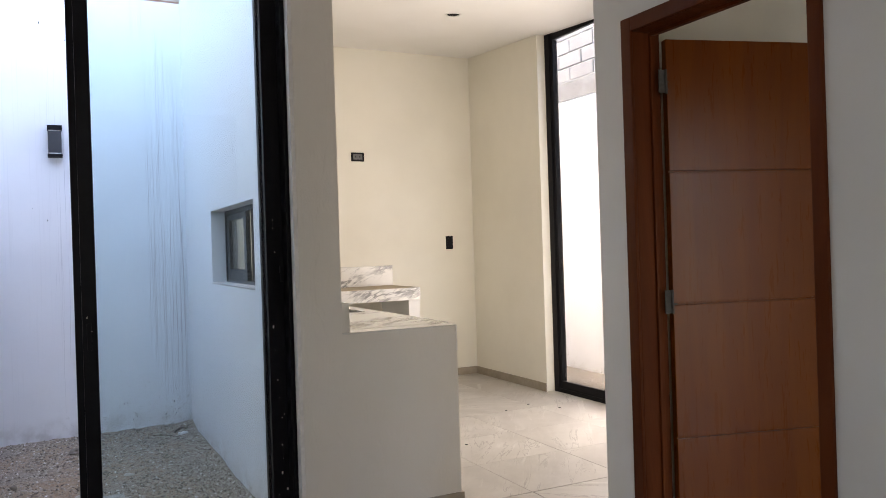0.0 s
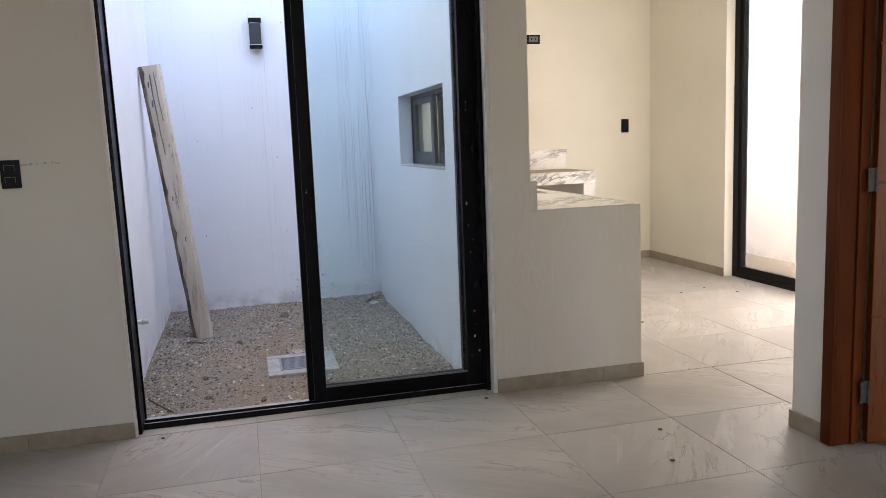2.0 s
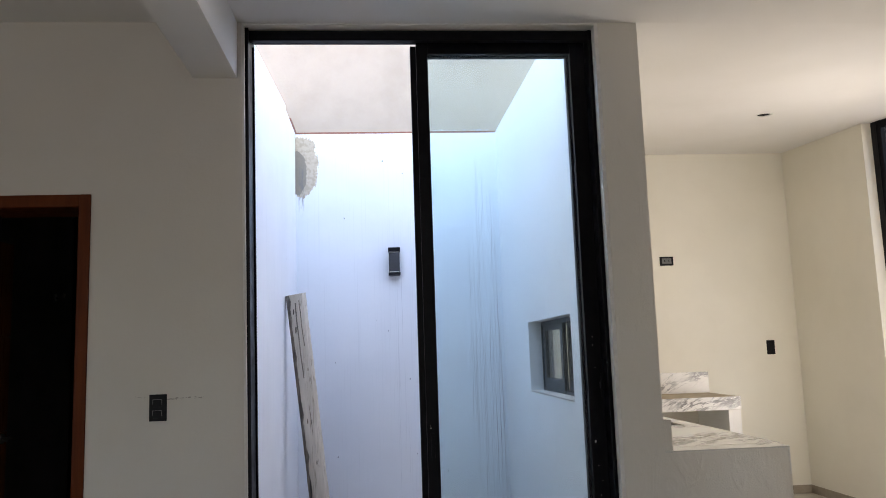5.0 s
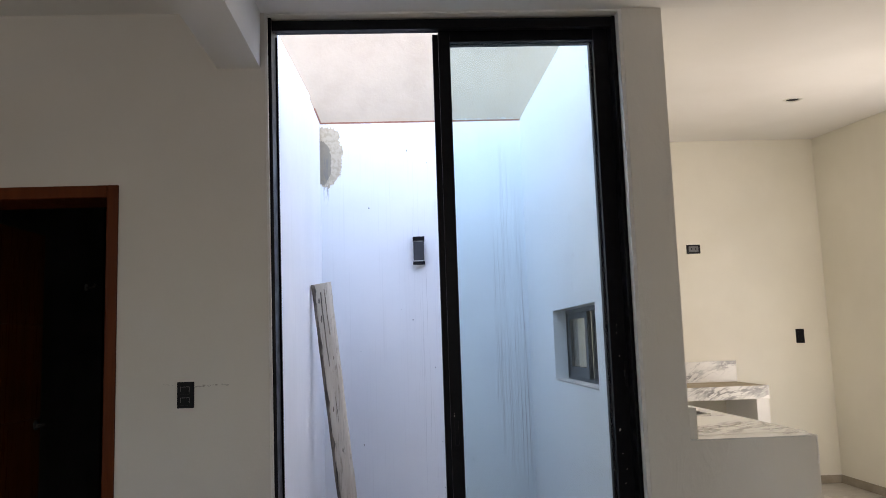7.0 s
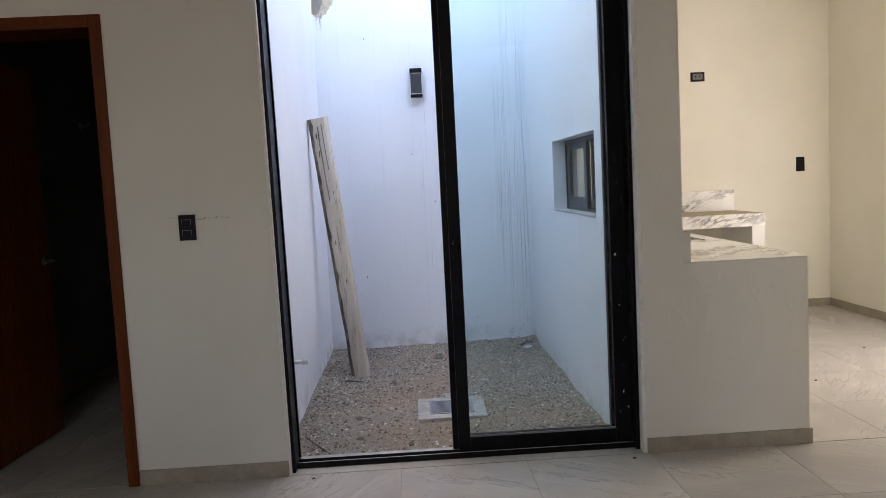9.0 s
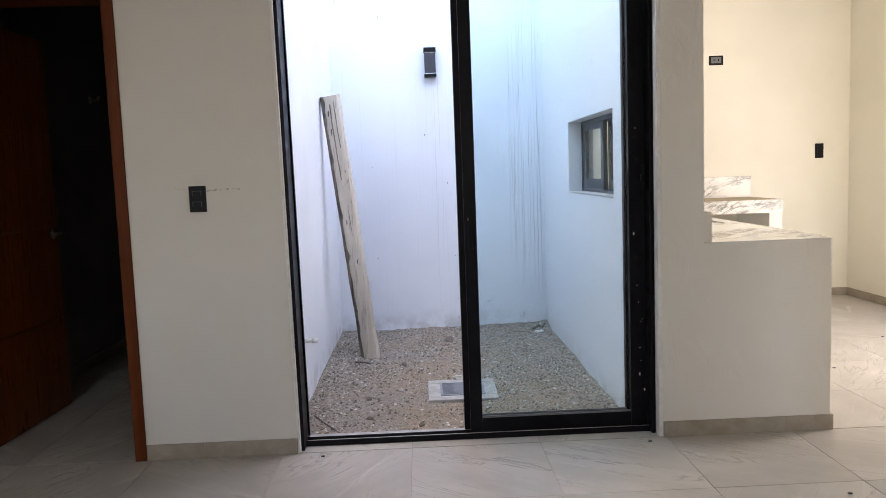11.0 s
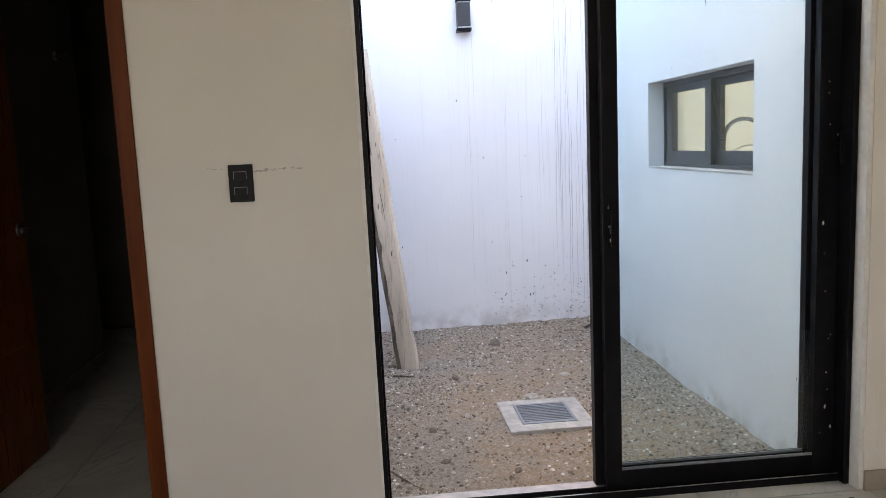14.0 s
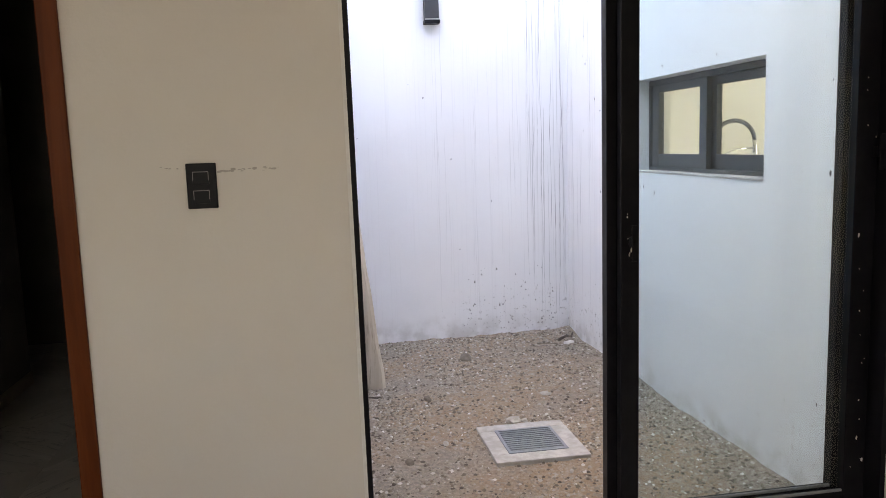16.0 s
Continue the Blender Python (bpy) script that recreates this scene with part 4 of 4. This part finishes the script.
pebbles("coarse_gravel", 4200, CL + 0.02, CR - 0.02, WALL_B + 0.06, CB - 0.02, height, PEBBLE, "coarse clods and stones along the foot of the courtyard walls", 0.003, 0.013,
        lambda x, y: max(0.0, 1 - min(x - CL, (CR - x) * 1.6, CB - y) / 0.3) ** 1.5 + 0.03)


def stone(x, y, r, flat, seed, material, label):
    """A broken stone: a dented ball."""
    bm = bmesh.new()
    bmesh.ops.create_icosphere(bm, subdivisions=2, radius=1.0)
    for v in bm.verts:
        k = 1 + 0.45 * noise.noise(v.co * 1.2 + Vector((seed, 0, 0))) + 0.15 * noise.noise(v.co * 3 + Vector((0, seed, 0)))
        v.co = Vector((v.co.x * k * r * 1.25, v.co.y * k * r * 0.85, v.co.z * k * r * flat))
    bmesh.ops.transform(bm, matrix=Matrix.Rotation(seed, 4, "Z"), verts=bm.verts)
    bmesh.ops.translate(bm, verts=bm.verts, vec=(x, y, height(x, y) + r * flat * 0.55))
    ob = link("stone", bm, material)
    return tagged(ob, label, "stone", "stones on the courtyard earth")


STONE_D = plain("brown_stone", (0.15, 0.125, 0.10), (0.22, 0.19, 0.16), 0.95, 40, 0.7, 0.0, 0.003)
STONE_L = plain("pale_stone", (0.42, 0.39, 0.34), (0.52, 0.49, 0.44), 0.95, 40, 0.6, 0.0, 0.003)
stone(0.33, 6.28, 0.042, 0.62, 1.3, STONE_D, "flat brown stone on the courtyard earth")
stone(-0.02, 5.58, 0.022, 0.8, 2.1, STONE_D, "small brown stone on the courtyard earth")
stone(0.345, 5.15, 0.036, 0.5, 0.4, STONE_L, "pale curved stone chip beside the drain cover")
stone(0.395, 5.14, 0.018, 0.5, 0.9, STONE_L, "pale stone chip beside the drain cover")
stone(-0.19, 4.40, 0.018, 0.7, 3.0, STONE_D, "small dark stone on the courtyard earth")
stone(0.10, 4.25, 0.017, 0.7, 4.2, STONE_D, "small dark stone on the courtyard earth")
stone(-0.22, 4.78, 0.02, 0.7, 5.2, STONE_D, "small dark stone on the courtyard earth")
stone(0.62, 5.52, 0.024, 0.5, 6.1, STONE_L, "pale stone chip on the courtyard earth")
stone(-0.03, 4.95, 0.016, 0.6, 7.7, STONE_L, "pale stone chip on the courtyard earth")
for i in range(14):
    rng = random.Random(100 + i)
    stone(rng.uniform(-0.5, 1.1), rng.uniform(4.05, 6.55), rng.uniform(0.005, 0.010), rng.uniform(0.5, 0.9), rng.uniform(0, 9), STONE_D if rng.random() < 0.6 else STONE_L, "small broken stone on the courtyard earth")


def twig(pts, r, label, m=BARK):
    bm = tube(bmesh.new(), [(x, y, height(x, y) + dz) for x, y, dz in pts], [r, r * 0.9, r * 0.8, r * 0.5][: len(pts)], 7)
    tagged(link("twig", bm, m, True), label, "twig", "twigs on the courtyard earth")


twig([(0.86, 6.50, 0.010), (0.93, 6.48, 0.02), (0.99, 6.49, 0.014), (1.01, 6.44, 0.008)], 0.005, "bent dry twig in the corner of the courtyard")
twig([(1.03, 6.57, 0.015), (1.08, 6.54, 0.05), (1.12, 6.56, 0.035), (1.14, 6.58, 0.06)], 0.010, "curled dark root in the corner of the courtyard")
twig([(-0.50, 4.42, 0.02), (-0.44, 4.30, 0.025), (-0.37, 4.20, 0.015), (-0.33, 4.15, 0.01)], 0.005, "thin dry twig beside the glass door")
twig([(-0.38, 5.71, 0.01), (-0.34, 5.68, 0.02), (-0.28, 5.70, 0.012), (-0.25, 5.73, 0.008)], 0.006, "curled twig at the foot of the timber")
bm = box(bmesh.new(), -0.035, 0.035, -0.016, 0.016, -0.008, 0.008, 0.005)
bmesh.ops.transform(bm, matrix=Matrix.Translation((1.08, 6.49, height(1.08, 6.49) + 0.022)) @ Matrix.Rotation(0.5, 4, "Z"), verts=bm.verts)
tagged(link("plaster_scrap", bm, CHALK), "white scrap of plaster in the courtyard corner", "rubble")

# ---- drain cover ----
drain = thing("drain_cover", (0.348, 4.85, GROUND), "square concrete drain cover with a metal grate, sunk in the earth", "drain")
DX0, DX1, DYA, DYB, DZ = 0.141, 0.561, 4.655, 5.095, GROUND + 0.004
part("concrete_frame", boxes((DX0, DX1, DYA, DYA + 0.085, GROUND - 0.05, DZ + 0.012, 0.006), (DX0, DX1, DYB - 0.075, DYB, GROUND - 0.05, DZ + 0.012, 0.006),
                             (DX0, DX0 + 0.075, DYA + 0.085, DYB - 0.075, GROUND - 0.05, DZ + 0.011, 0.004), (DX1 - 0.075, DX1, DYA + 0.085, DYB - 0.075, GROUND - 0.05, DZ + 0.011, 0.004)), CONCRETE, drain)
grate = part("grate_frame", boxes((DX0 + 0.075, DX1 - 0.075, DYA + 0.085, DYA + 0.10, GROUND - 0.02, DZ + 0.014), (DX0 + 0.075, DX1 - 0.075, DYB - 0.09, DYB - 0.075, GROUND - 0.02, DZ + 0.014),
                                  (DX0 + 0.075, DX0 + 0.088, DYA + 0.10, DYB - 0.09, GROUND - 0.02, DZ + 0.014), (DX1 - 0.088, DX1 - 0.075, DYA + 0.10, DYB - 0.09, GROUND - 0.02, DZ + 0.014)), GRATE, drain)
bar = bpy.data.meshes.new("bar")
bmb = box(bmesh.new(), DX0 + 0.088, DX1 - 0.088, -0.006, 0.006, -0.006, 0.006, 0.001)
bmb.to_mesh(bar)
bmb.free()
bar.materials.append(GRATE)
bars = 11
for k in range(bars):
    ob = new("bar", bar)
    ob.parent = grate
    ob.location = (0, DYA + 0.10 + (k + 0.5) * (DYB - DYA - 0.19) / bars, DZ + 0.006)
# black slab just below the bars, painting the shade beneath them
part("shade_slab", boxes((DX0 + 0.06, DX1 - 0.06, DYA + 0.07, DYB - 0.06, GROUND - 0.045, GROUND - 0.022)), HOLE_SHADE, drain, "near-black slab standing in for the shade under the grate")

# ---- leaning timber ----
post = thing("timber_post", (-0.262, 5.93, GROUND), "weathered squared timber post leaning on the courtyard wall", "timber")


def post_mesh(left_face):
    """A sawn log: rounded front, bark along one edge, ends cut a little askew."""
    foot, head = Vector((-0.278, 5.925, -0.10)), Vector((-0.501, 6.05, 1.862))
    bm, rings, n = bmesh.new(), [], 34
    for i in range(n):
        t = i / (n - 1)
        c = foot.lerp(head, t)
        w = 0.065 + 0.006 * t + 0.006 * noise.noise((t * 9, 1, 0))
        d = 0.045 + 0.004 * noise.noise((t * 7, 5, 0))
        ring = []
        for k in range(20):
            a = 2 * math.pi * k / 20
            cx, cy = math.cos(a), math.sin(a)
            sq = (abs(cx) ** 4 + abs(cy) ** 4) ** -0.25
            j = 1 + 0.05 * noise.noise((cx * 2, cy * 2, t * 14))
            if -0.35 < (a - 1.5 * math.pi + 0.35 * (1 - t)) < 0.0 and t > 0.55:
                j -= 0.10 * (t - 0.55)
            if left_face:
                p = Vector((c.x - w * (1.03 + 0.09 * noise.noise((t * 31, k, 2))), c.y, c.z)) if not 8 <= k <= 13 else Vector((c.x + w * cx * sq * 1.04 + (k > 12) * 0.016 * noise.noise((t * 19, k, 7)), c.y + d * cy * sq * 1.05, c.z))
            else:
                p = Vector((c.x + w * cx * sq * j, c.y + d * cy * sq * j, c.z))
            p.z += 0.012 * cx * (t > 0.98) + 0.006 * cy * (t > 0.98)
            ring.append(bm.verts.new(p))
        rings.append(ring)
    keep = range(8, 13) if left_face else range(20)
    for a, b in zip(rings, rings[1:]):
        for k in keep:
            bm.faces.new((a[k], a[(k + 1) % 20], b[(k + 1) % 20], b[k]))
    if not left_face:
        bm.faces.new(rings[0][::-1])
        bm.faces.new(rings[-1])
    else:
        bmesh.ops.delete(bm, geom=[v for v in bm.verts if not v.link_faces], context="VERTS")
        bmesh.ops.solidify(bm, geom=list(bm.faces), thickness=-0.004)
    return bm


part("timber", post_mesh(False), POST, post)
part("bark", post_mesh(True), BARK, post, "dark bark along one edge")
def crack(x, top, bottom, width):
    """A dark drying crack that wanders down the timber's front face."""
    line = []
    for k in range(9):
        t = top + (bottom - top) * k / 8
        c = Vector((-0.278, 5.925, -0.10)).lerp(Vector((-0.501, 6.05, 1.862)), t)
        line.append((c.x + x + 0.005 * noise.noise((t * 13, x * 40, 4)), c.y - 0.0435, c.z))
    part("crack", tube(bmesh.new(), line, width, 6), BARK, post, "dark drying crack")


crack(-0.012, 0.965, 0.68, 0.0048)
crack(0.018, 0.975, 0.80, 0.004)
crack(0.006, 0.66, 0.47, 0.0022)
for t, x, r in ((0.86, -0.028, 0.011), (0.93, -0.03, 0.009), (0.52, -0.02, 0.008), (0.37, 0.012, 0.007), (0.71, 0.026, 0.007)):
    c = Vector((-0.278, 5.925, -0.10)).lerp(Vector((-0.501, 6.05, 1.862)), t)
    bm = bmesh.new()
    bmesh.ops.create_uvsphere(bm, u_segments=10, v_segments=6, radius=r)
    bmesh.ops.transform(bm, matrix=Matrix.Translation((c.x + x, c.y - 0.043, c.z)) @ Matrix.Diagonal((0.6, 0.4, 2.6, 1)), verts=bm.verts)
    part("knot", bm, BARK, post, "dark knot")

# ---- wall lamp ----
lamp = thing("wall_lamp", (0.263, CB, 2.1830), "black box wall lamp on the white courtyard wall", "wall lamp")
part("body", box(bmesh.new(), 0.217, 0.309, CB - 0.085, CB - 0.012, 2.0964, 2.2603, 0.003), LAMPBODY, lamp)
part("cap", box(bmesh.new(), 0.212, 0.314, CB - 0.095, CB - 0.008, 2.2686, 2.3031, 0.003), PLASTIC, lamp)
part("foot", box(bmesh.new(), 0.212, 0.314, CB - 0.095, CB - 0.008, 2.0640, 2.0870, 0.003), PLASTIC, lamp)
part("lens", boxes((0.222, 0.304, CB - 0.08, CB - 0.014, 2.2608, 2.2681)), PVC, lamp, "pale lens strip")
part("lens", boxes((0.222, 0.304, CB - 0.08, CB - 0.014, 2.0875, 2.0958)), PVC, lamp, "pale lens strip")
part("bracket", boxes((0.235, 0.291, CB - 0.0075, CB, 2.0724, 2.2937)), PLASTIC, lamp)

# ---- pipe end in the wall, splashes ----
pipe = thing("pipe_stub", (CL, 4.68, 0.31), "short white plastic pipe stub in the courtyard wall", "pipe")
part("pipe", tube(bmesh.new(), [(CL - 0.01, 4.68, 0.31), (CL + 0.06, 4.68, 0.31)], 0.012, 14), PVC, pipe, smooth=True)
part("cap", tube(bmesh.new(), [(CL + 0.05, 4.68, 0.31), (CL + 0.085, 4.68, 0.31)], 0.016, 14), PVC, pipe, smooth=True)


def splashes(name, count, seed, put, label, m=SPLAT, size=1.0):
    """Flecks of dried mortar on a wall, one thin blob each."""
    rng = random.Random(seed)
    bm = bmesh.new()
    for i in range(count):
        u, v = rng.random(), rng.random()
        at = put(u, v, 0, 0, 0)
        if abs(at[0] - CR) < 0.01 and WY0 - 0.03 < at[1] < WY1 + 0.03 and WZ0 - 0.03 < at[2] < WZ1 + 0.03:
            continue
        r, tall = size * (0.0025 + 0.0055 * rng.random() ** 2), rng.uniform(1.0, 2.6)
        verts = []
        for k in range(7):
            a = 2 * math.pi * k / 7
            q = r * rng.uniform(0.7, 1.2)
            verts.append(bm.verts.new(put(u, v, q * math.cos(a), q * tall * math.sin(a), 0.0008)))
        mid = bm.verts.new(put(u, v, 0, 0, 0.003))
        for k in range(7):
            bm.faces.new((verts[k], verts[(k + 1) % 7], mid))
    return tagged(link(name, bm, m), label, "stain", kind="stuff")


splashes("mortar_flecks", 75, 5, lambda u, v, a, b, d: (CR - d, 3.95 + 2.65 * u + a * 1.9 + b * 0.4, 0.3 + 2.9 * v ** 0.6 + b), "dark flecks of mortar on the white courtyard wall", SPLAT, 0.6)
splashes("mortar_flecks", 20, 6, lambda u, v, a, b, d: (CL + 0.2 + 1.5 * u ** 0.7 + a * 0.6, CB - d, 0.3 + 2.85 * v + b * 0.7), "dark flecks of mortar on the white courtyard wall")
splashes("mud_flecks", 70, 7, lambda u, v, a, b, d: (CL + 1.0 + 0.7 * u + a * 0.7, CB - d, 0.0 + 0.42 * v ** 1.6 + b * 0.6), "mud flecks near the foot of the courtyard wall")
splashes("paint_flecks", 16, 8, lambda u, v, a, b, d: (1.135 + 0.05 * u + a * 0.5, 3.786 - d, 0.15 + 1.3 * v + b * 0.5), "white paint flecks on the black frame", CHALK)
splashes("paint_flecks", 7, 9, lambda u, v, a, b, d: (0.345 + 0.03 * u + a * 0.5, 3.786 - d, 0.9 + 0.2 * v + b * 0.5), "white paint flecks on the black frame", CHALK)
splashes("scuff_marks", 34, 10, lambda u, v, a, b, d: (-0.808 + (0.16 * u * u if v < 0.7 else -0.17 * u + 0.02 * (u > 0.25)) + a * 1.3, WALL_Y - d * 0.4, 1.222 + 0.018 * u * v + b * 0.25), "grey scuff marks on the wall beside the switch", SCUFF)
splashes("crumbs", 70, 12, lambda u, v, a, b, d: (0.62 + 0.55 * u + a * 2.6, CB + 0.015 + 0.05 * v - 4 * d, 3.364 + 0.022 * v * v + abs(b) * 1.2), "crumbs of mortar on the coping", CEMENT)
rng = random.Random(3)
for x, y in ((3.35, 5.45), (3.62, 5.55), (3.75, 5.30), (2.6, 4.7), (1.6, 2.65), (1.72, 2.95), (-0.35, 3.60), (1.15, 3.60), (3.1, 5.9)):
    bm = box(bmesh.new(), x - 0.008, x + 0.008, y - 0.005, y + 0.006, 0.0, 0.006, 0.002)
    tagged(link("crumb", bm, SPLAT), "small dark crumb of building dirt on the tiles", "crumb", "crumbs on the floor")

# ---- patio beyond the kitchen ----
me = sheet(4.24, 5.16, 1.5, 8.8, 0.05, lambda x, y: -0.055 + 0.02 * noise.noise((x * 3, y * 3, 7)) + 0.05 * max(0.0, (x - 4.93) / 0.25) * (0.6 + 0.6 * noise.noise((y * 2.3, 1, 1))))
me.materials.append(PATIO)
tagged(new("ground_patio", me), "dry pale earth of the patio", "ground", kind="structure")
pebbles("gravel", 1500, 4.25, 5.15, 4.2, 8.0, lambda x, y: -0.05 + 0.05 * max(0.0, (x - 4.93) / 0.25), PEBBLE, "loose gravel on the patio earth", 0.002, 0.009)
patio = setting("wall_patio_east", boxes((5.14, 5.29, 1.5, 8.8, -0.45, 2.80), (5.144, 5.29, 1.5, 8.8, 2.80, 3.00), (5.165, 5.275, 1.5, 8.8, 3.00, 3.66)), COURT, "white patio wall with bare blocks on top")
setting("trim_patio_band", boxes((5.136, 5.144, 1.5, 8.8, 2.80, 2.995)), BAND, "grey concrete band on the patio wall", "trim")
setting("wall_patio_north", boxes((4.235, 5.33, 8.8, 8.95, -0.45, 2.6)), COURT, "white patio wall")
setting("wall_house_outer", boxes((4.055, 4.205, KY + 0.15, 8.8, -0.45, 3.2)), COURT, "white outer wall beside the patio")

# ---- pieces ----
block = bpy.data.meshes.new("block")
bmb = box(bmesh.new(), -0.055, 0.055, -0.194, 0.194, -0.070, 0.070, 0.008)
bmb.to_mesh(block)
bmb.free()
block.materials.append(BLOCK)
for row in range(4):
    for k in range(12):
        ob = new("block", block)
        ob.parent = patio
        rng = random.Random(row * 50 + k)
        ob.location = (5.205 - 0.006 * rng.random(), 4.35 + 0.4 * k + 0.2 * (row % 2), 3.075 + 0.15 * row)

STEP, TX, TY = 0.595, 0.055, 3.065
meshes = {}


def tile(x0, x1, y0, y1):
    key = (round(x1 - x0, 3), round(y1 - y0, 3))
    if key not in meshes:
        me = bpy.data.meshes.new("tile")
        w, d = key[0] / 2 - 0.0009, key[1] / 2 - 0.0009
        b = box(bmesh.new(), -w, w, -d, d, -0.008, 0.0)
        bmesh.ops.bevel(b, geom=[e for e in b.edges if all(v.co.z > -0.001 for v in e.verts)], offset=0.001, segments=1, affect="EDGES")
        b.to_mesh(me)
        b.free()
        me.materials.append(TILE)
        meshes[key] = me
    ob = new("tile", meshes[key])
    ob.parent = floor
    ob.location = ((x0 + x1) / 2, (y0 + y1) / 2, 0.0006 * random.random() - 0.0006)


for ax, bx, ay, by in ((-3.35, 2.44, -2.25, 3.665), (2.44, 4.14, -0.55, 3.665), (1.845, 4.14, 3.665, 7.29), (GL, GR, 3.665, 3.85), (-3.32, -0.80, 3.665, 7.29)):
    for i in range(-8, 9):
        for j in range(-10, 9):
            x0, y0 = max(ax, TX + i * STEP), max(ay, TY + j * STEP)
            x1, y1 = min(bx, TX + (i + 1) * STEP), min(by, TY + (j + 1) * STEP)
            if x1 - x0 > 0.01 and y1 - y0 > 0.01:
                tile(x0, x1, y0, y1)

splashes("mortar_flecks", 60, 15, lambda u, v, a, b, d: (CR - d, 3.95 + 2.65 * u + a * 0.7, 0.1 + 3.0 * v + b * 0.7), "small flecks of mortar on the white courtyard wall")


def rain_runs(name, count, seed, put, spread, label, material):
    """Fine dark runs left by rain: wavering ribbons of uneven width, each from its own height."""
    rng = random.Random(seed)
    verts, faces = [], []
    for i in range(count):
        u = spread(rng.random())
        top, length = rng.uniform(0.9, 3.25), rng.uniform(0.25, 1.0) ** 1.3 * 2.2
        low = max(0.02 + 0.1 * rng.random(), top - length)
        w, steps = rng.uniform(0.0006, 0.0021), max(4, int((top - low) / 0.05))
        drift, first = rng.uniform(-0.012, 0.012), len(verts)
        for k in range(steps + 1):
            t = k / steps
            z = top + (low - top) * t
            x = u + drift * t + 0.010 * noise.noise((z * 2.6, i * 1.7, seed)) + 0.003 * noise.noise((z * 21, i, seed))
            half = w * (0.25 + 0.75 * min(1.0, 6 * t, 9 * (1 - t))) * (0.7 + 0.9 * max(0.0, noise.noise((z * 5, i * 3.3, 2))))
            verts += [put(x - half, z), put(x + half, z)]
            if k:
                a = first + 2 * k
                faces.append((a - 2, a - 1, a + 1, a))
    me = bpy.data.meshes.new(name)
    me.from_pydata(verts, [], faces)
    me.materials.append(material)
    tagged(new(name, me), label, "stain", kind="stuff")


RUN = m_run("dried_rain_run", (0.20, 0.20, 0.205), (0.70, 0.70, 0.71))
FAINT = m_run("faint_rain_run", (0.56, 0.56, 0.57), (0.78, 0.785, 0.795))
rain_runs("rain_runs", 30, 21, lambda u, z: (u, CB - 0.0012, z), lambda r: CR - 0.015 - 0.28 * r ** 1.1, "fine dark rain runs down the white wall beside the corner", RUN)
rain_runs("faint_runs", 24, 22, lambda u, z: (u, CB - 0.0012, z), lambda r: CR - 0.05 - 0.95 * r, "sparse faint rain runs on the white back wall", FAINT)
rain_runs("rain_runs", 14, 23, lambda u, z: (CR - 0.0012, u, z), lambda r: CB - 0.02 - 0.45 * r ** 1.4, "fine dark rain runs down the white side wall beside the corner", RUN)
rain_runs("faint_runs", 22, 24, lambda u, z: (CR - 0.0012, u, z), lambda r: CB - 0.02 - 1.1 * r, "faint rain runs on the white side wall", FAINT)
splashes("mortar_flecks", 70, 16, lambda u, v, a, b, d: (CR - d, 3.98 + 2.2 * u + a * 1.3, 0.9 + 2.3 * v ** 0.7 + b * 1.1), "dark flecks of mortar high on the white courtyard wall", SPLAT, 0.75)
pebbles("white_chips", 600, CL + 0.05, CR - 0.05, WALL_B + 0.06, CB - 0.05, height, CHALK, "white chips of plaster among the gravel", 0.002, 0.010)
pebbles("dark_clods", 260, CL + 0.05, CR - 0.05, WALL_B + 0.06, CB - 0.05, height, STONE_D, "dark brown clods of earth among the gravel", 0.002, 0.012)
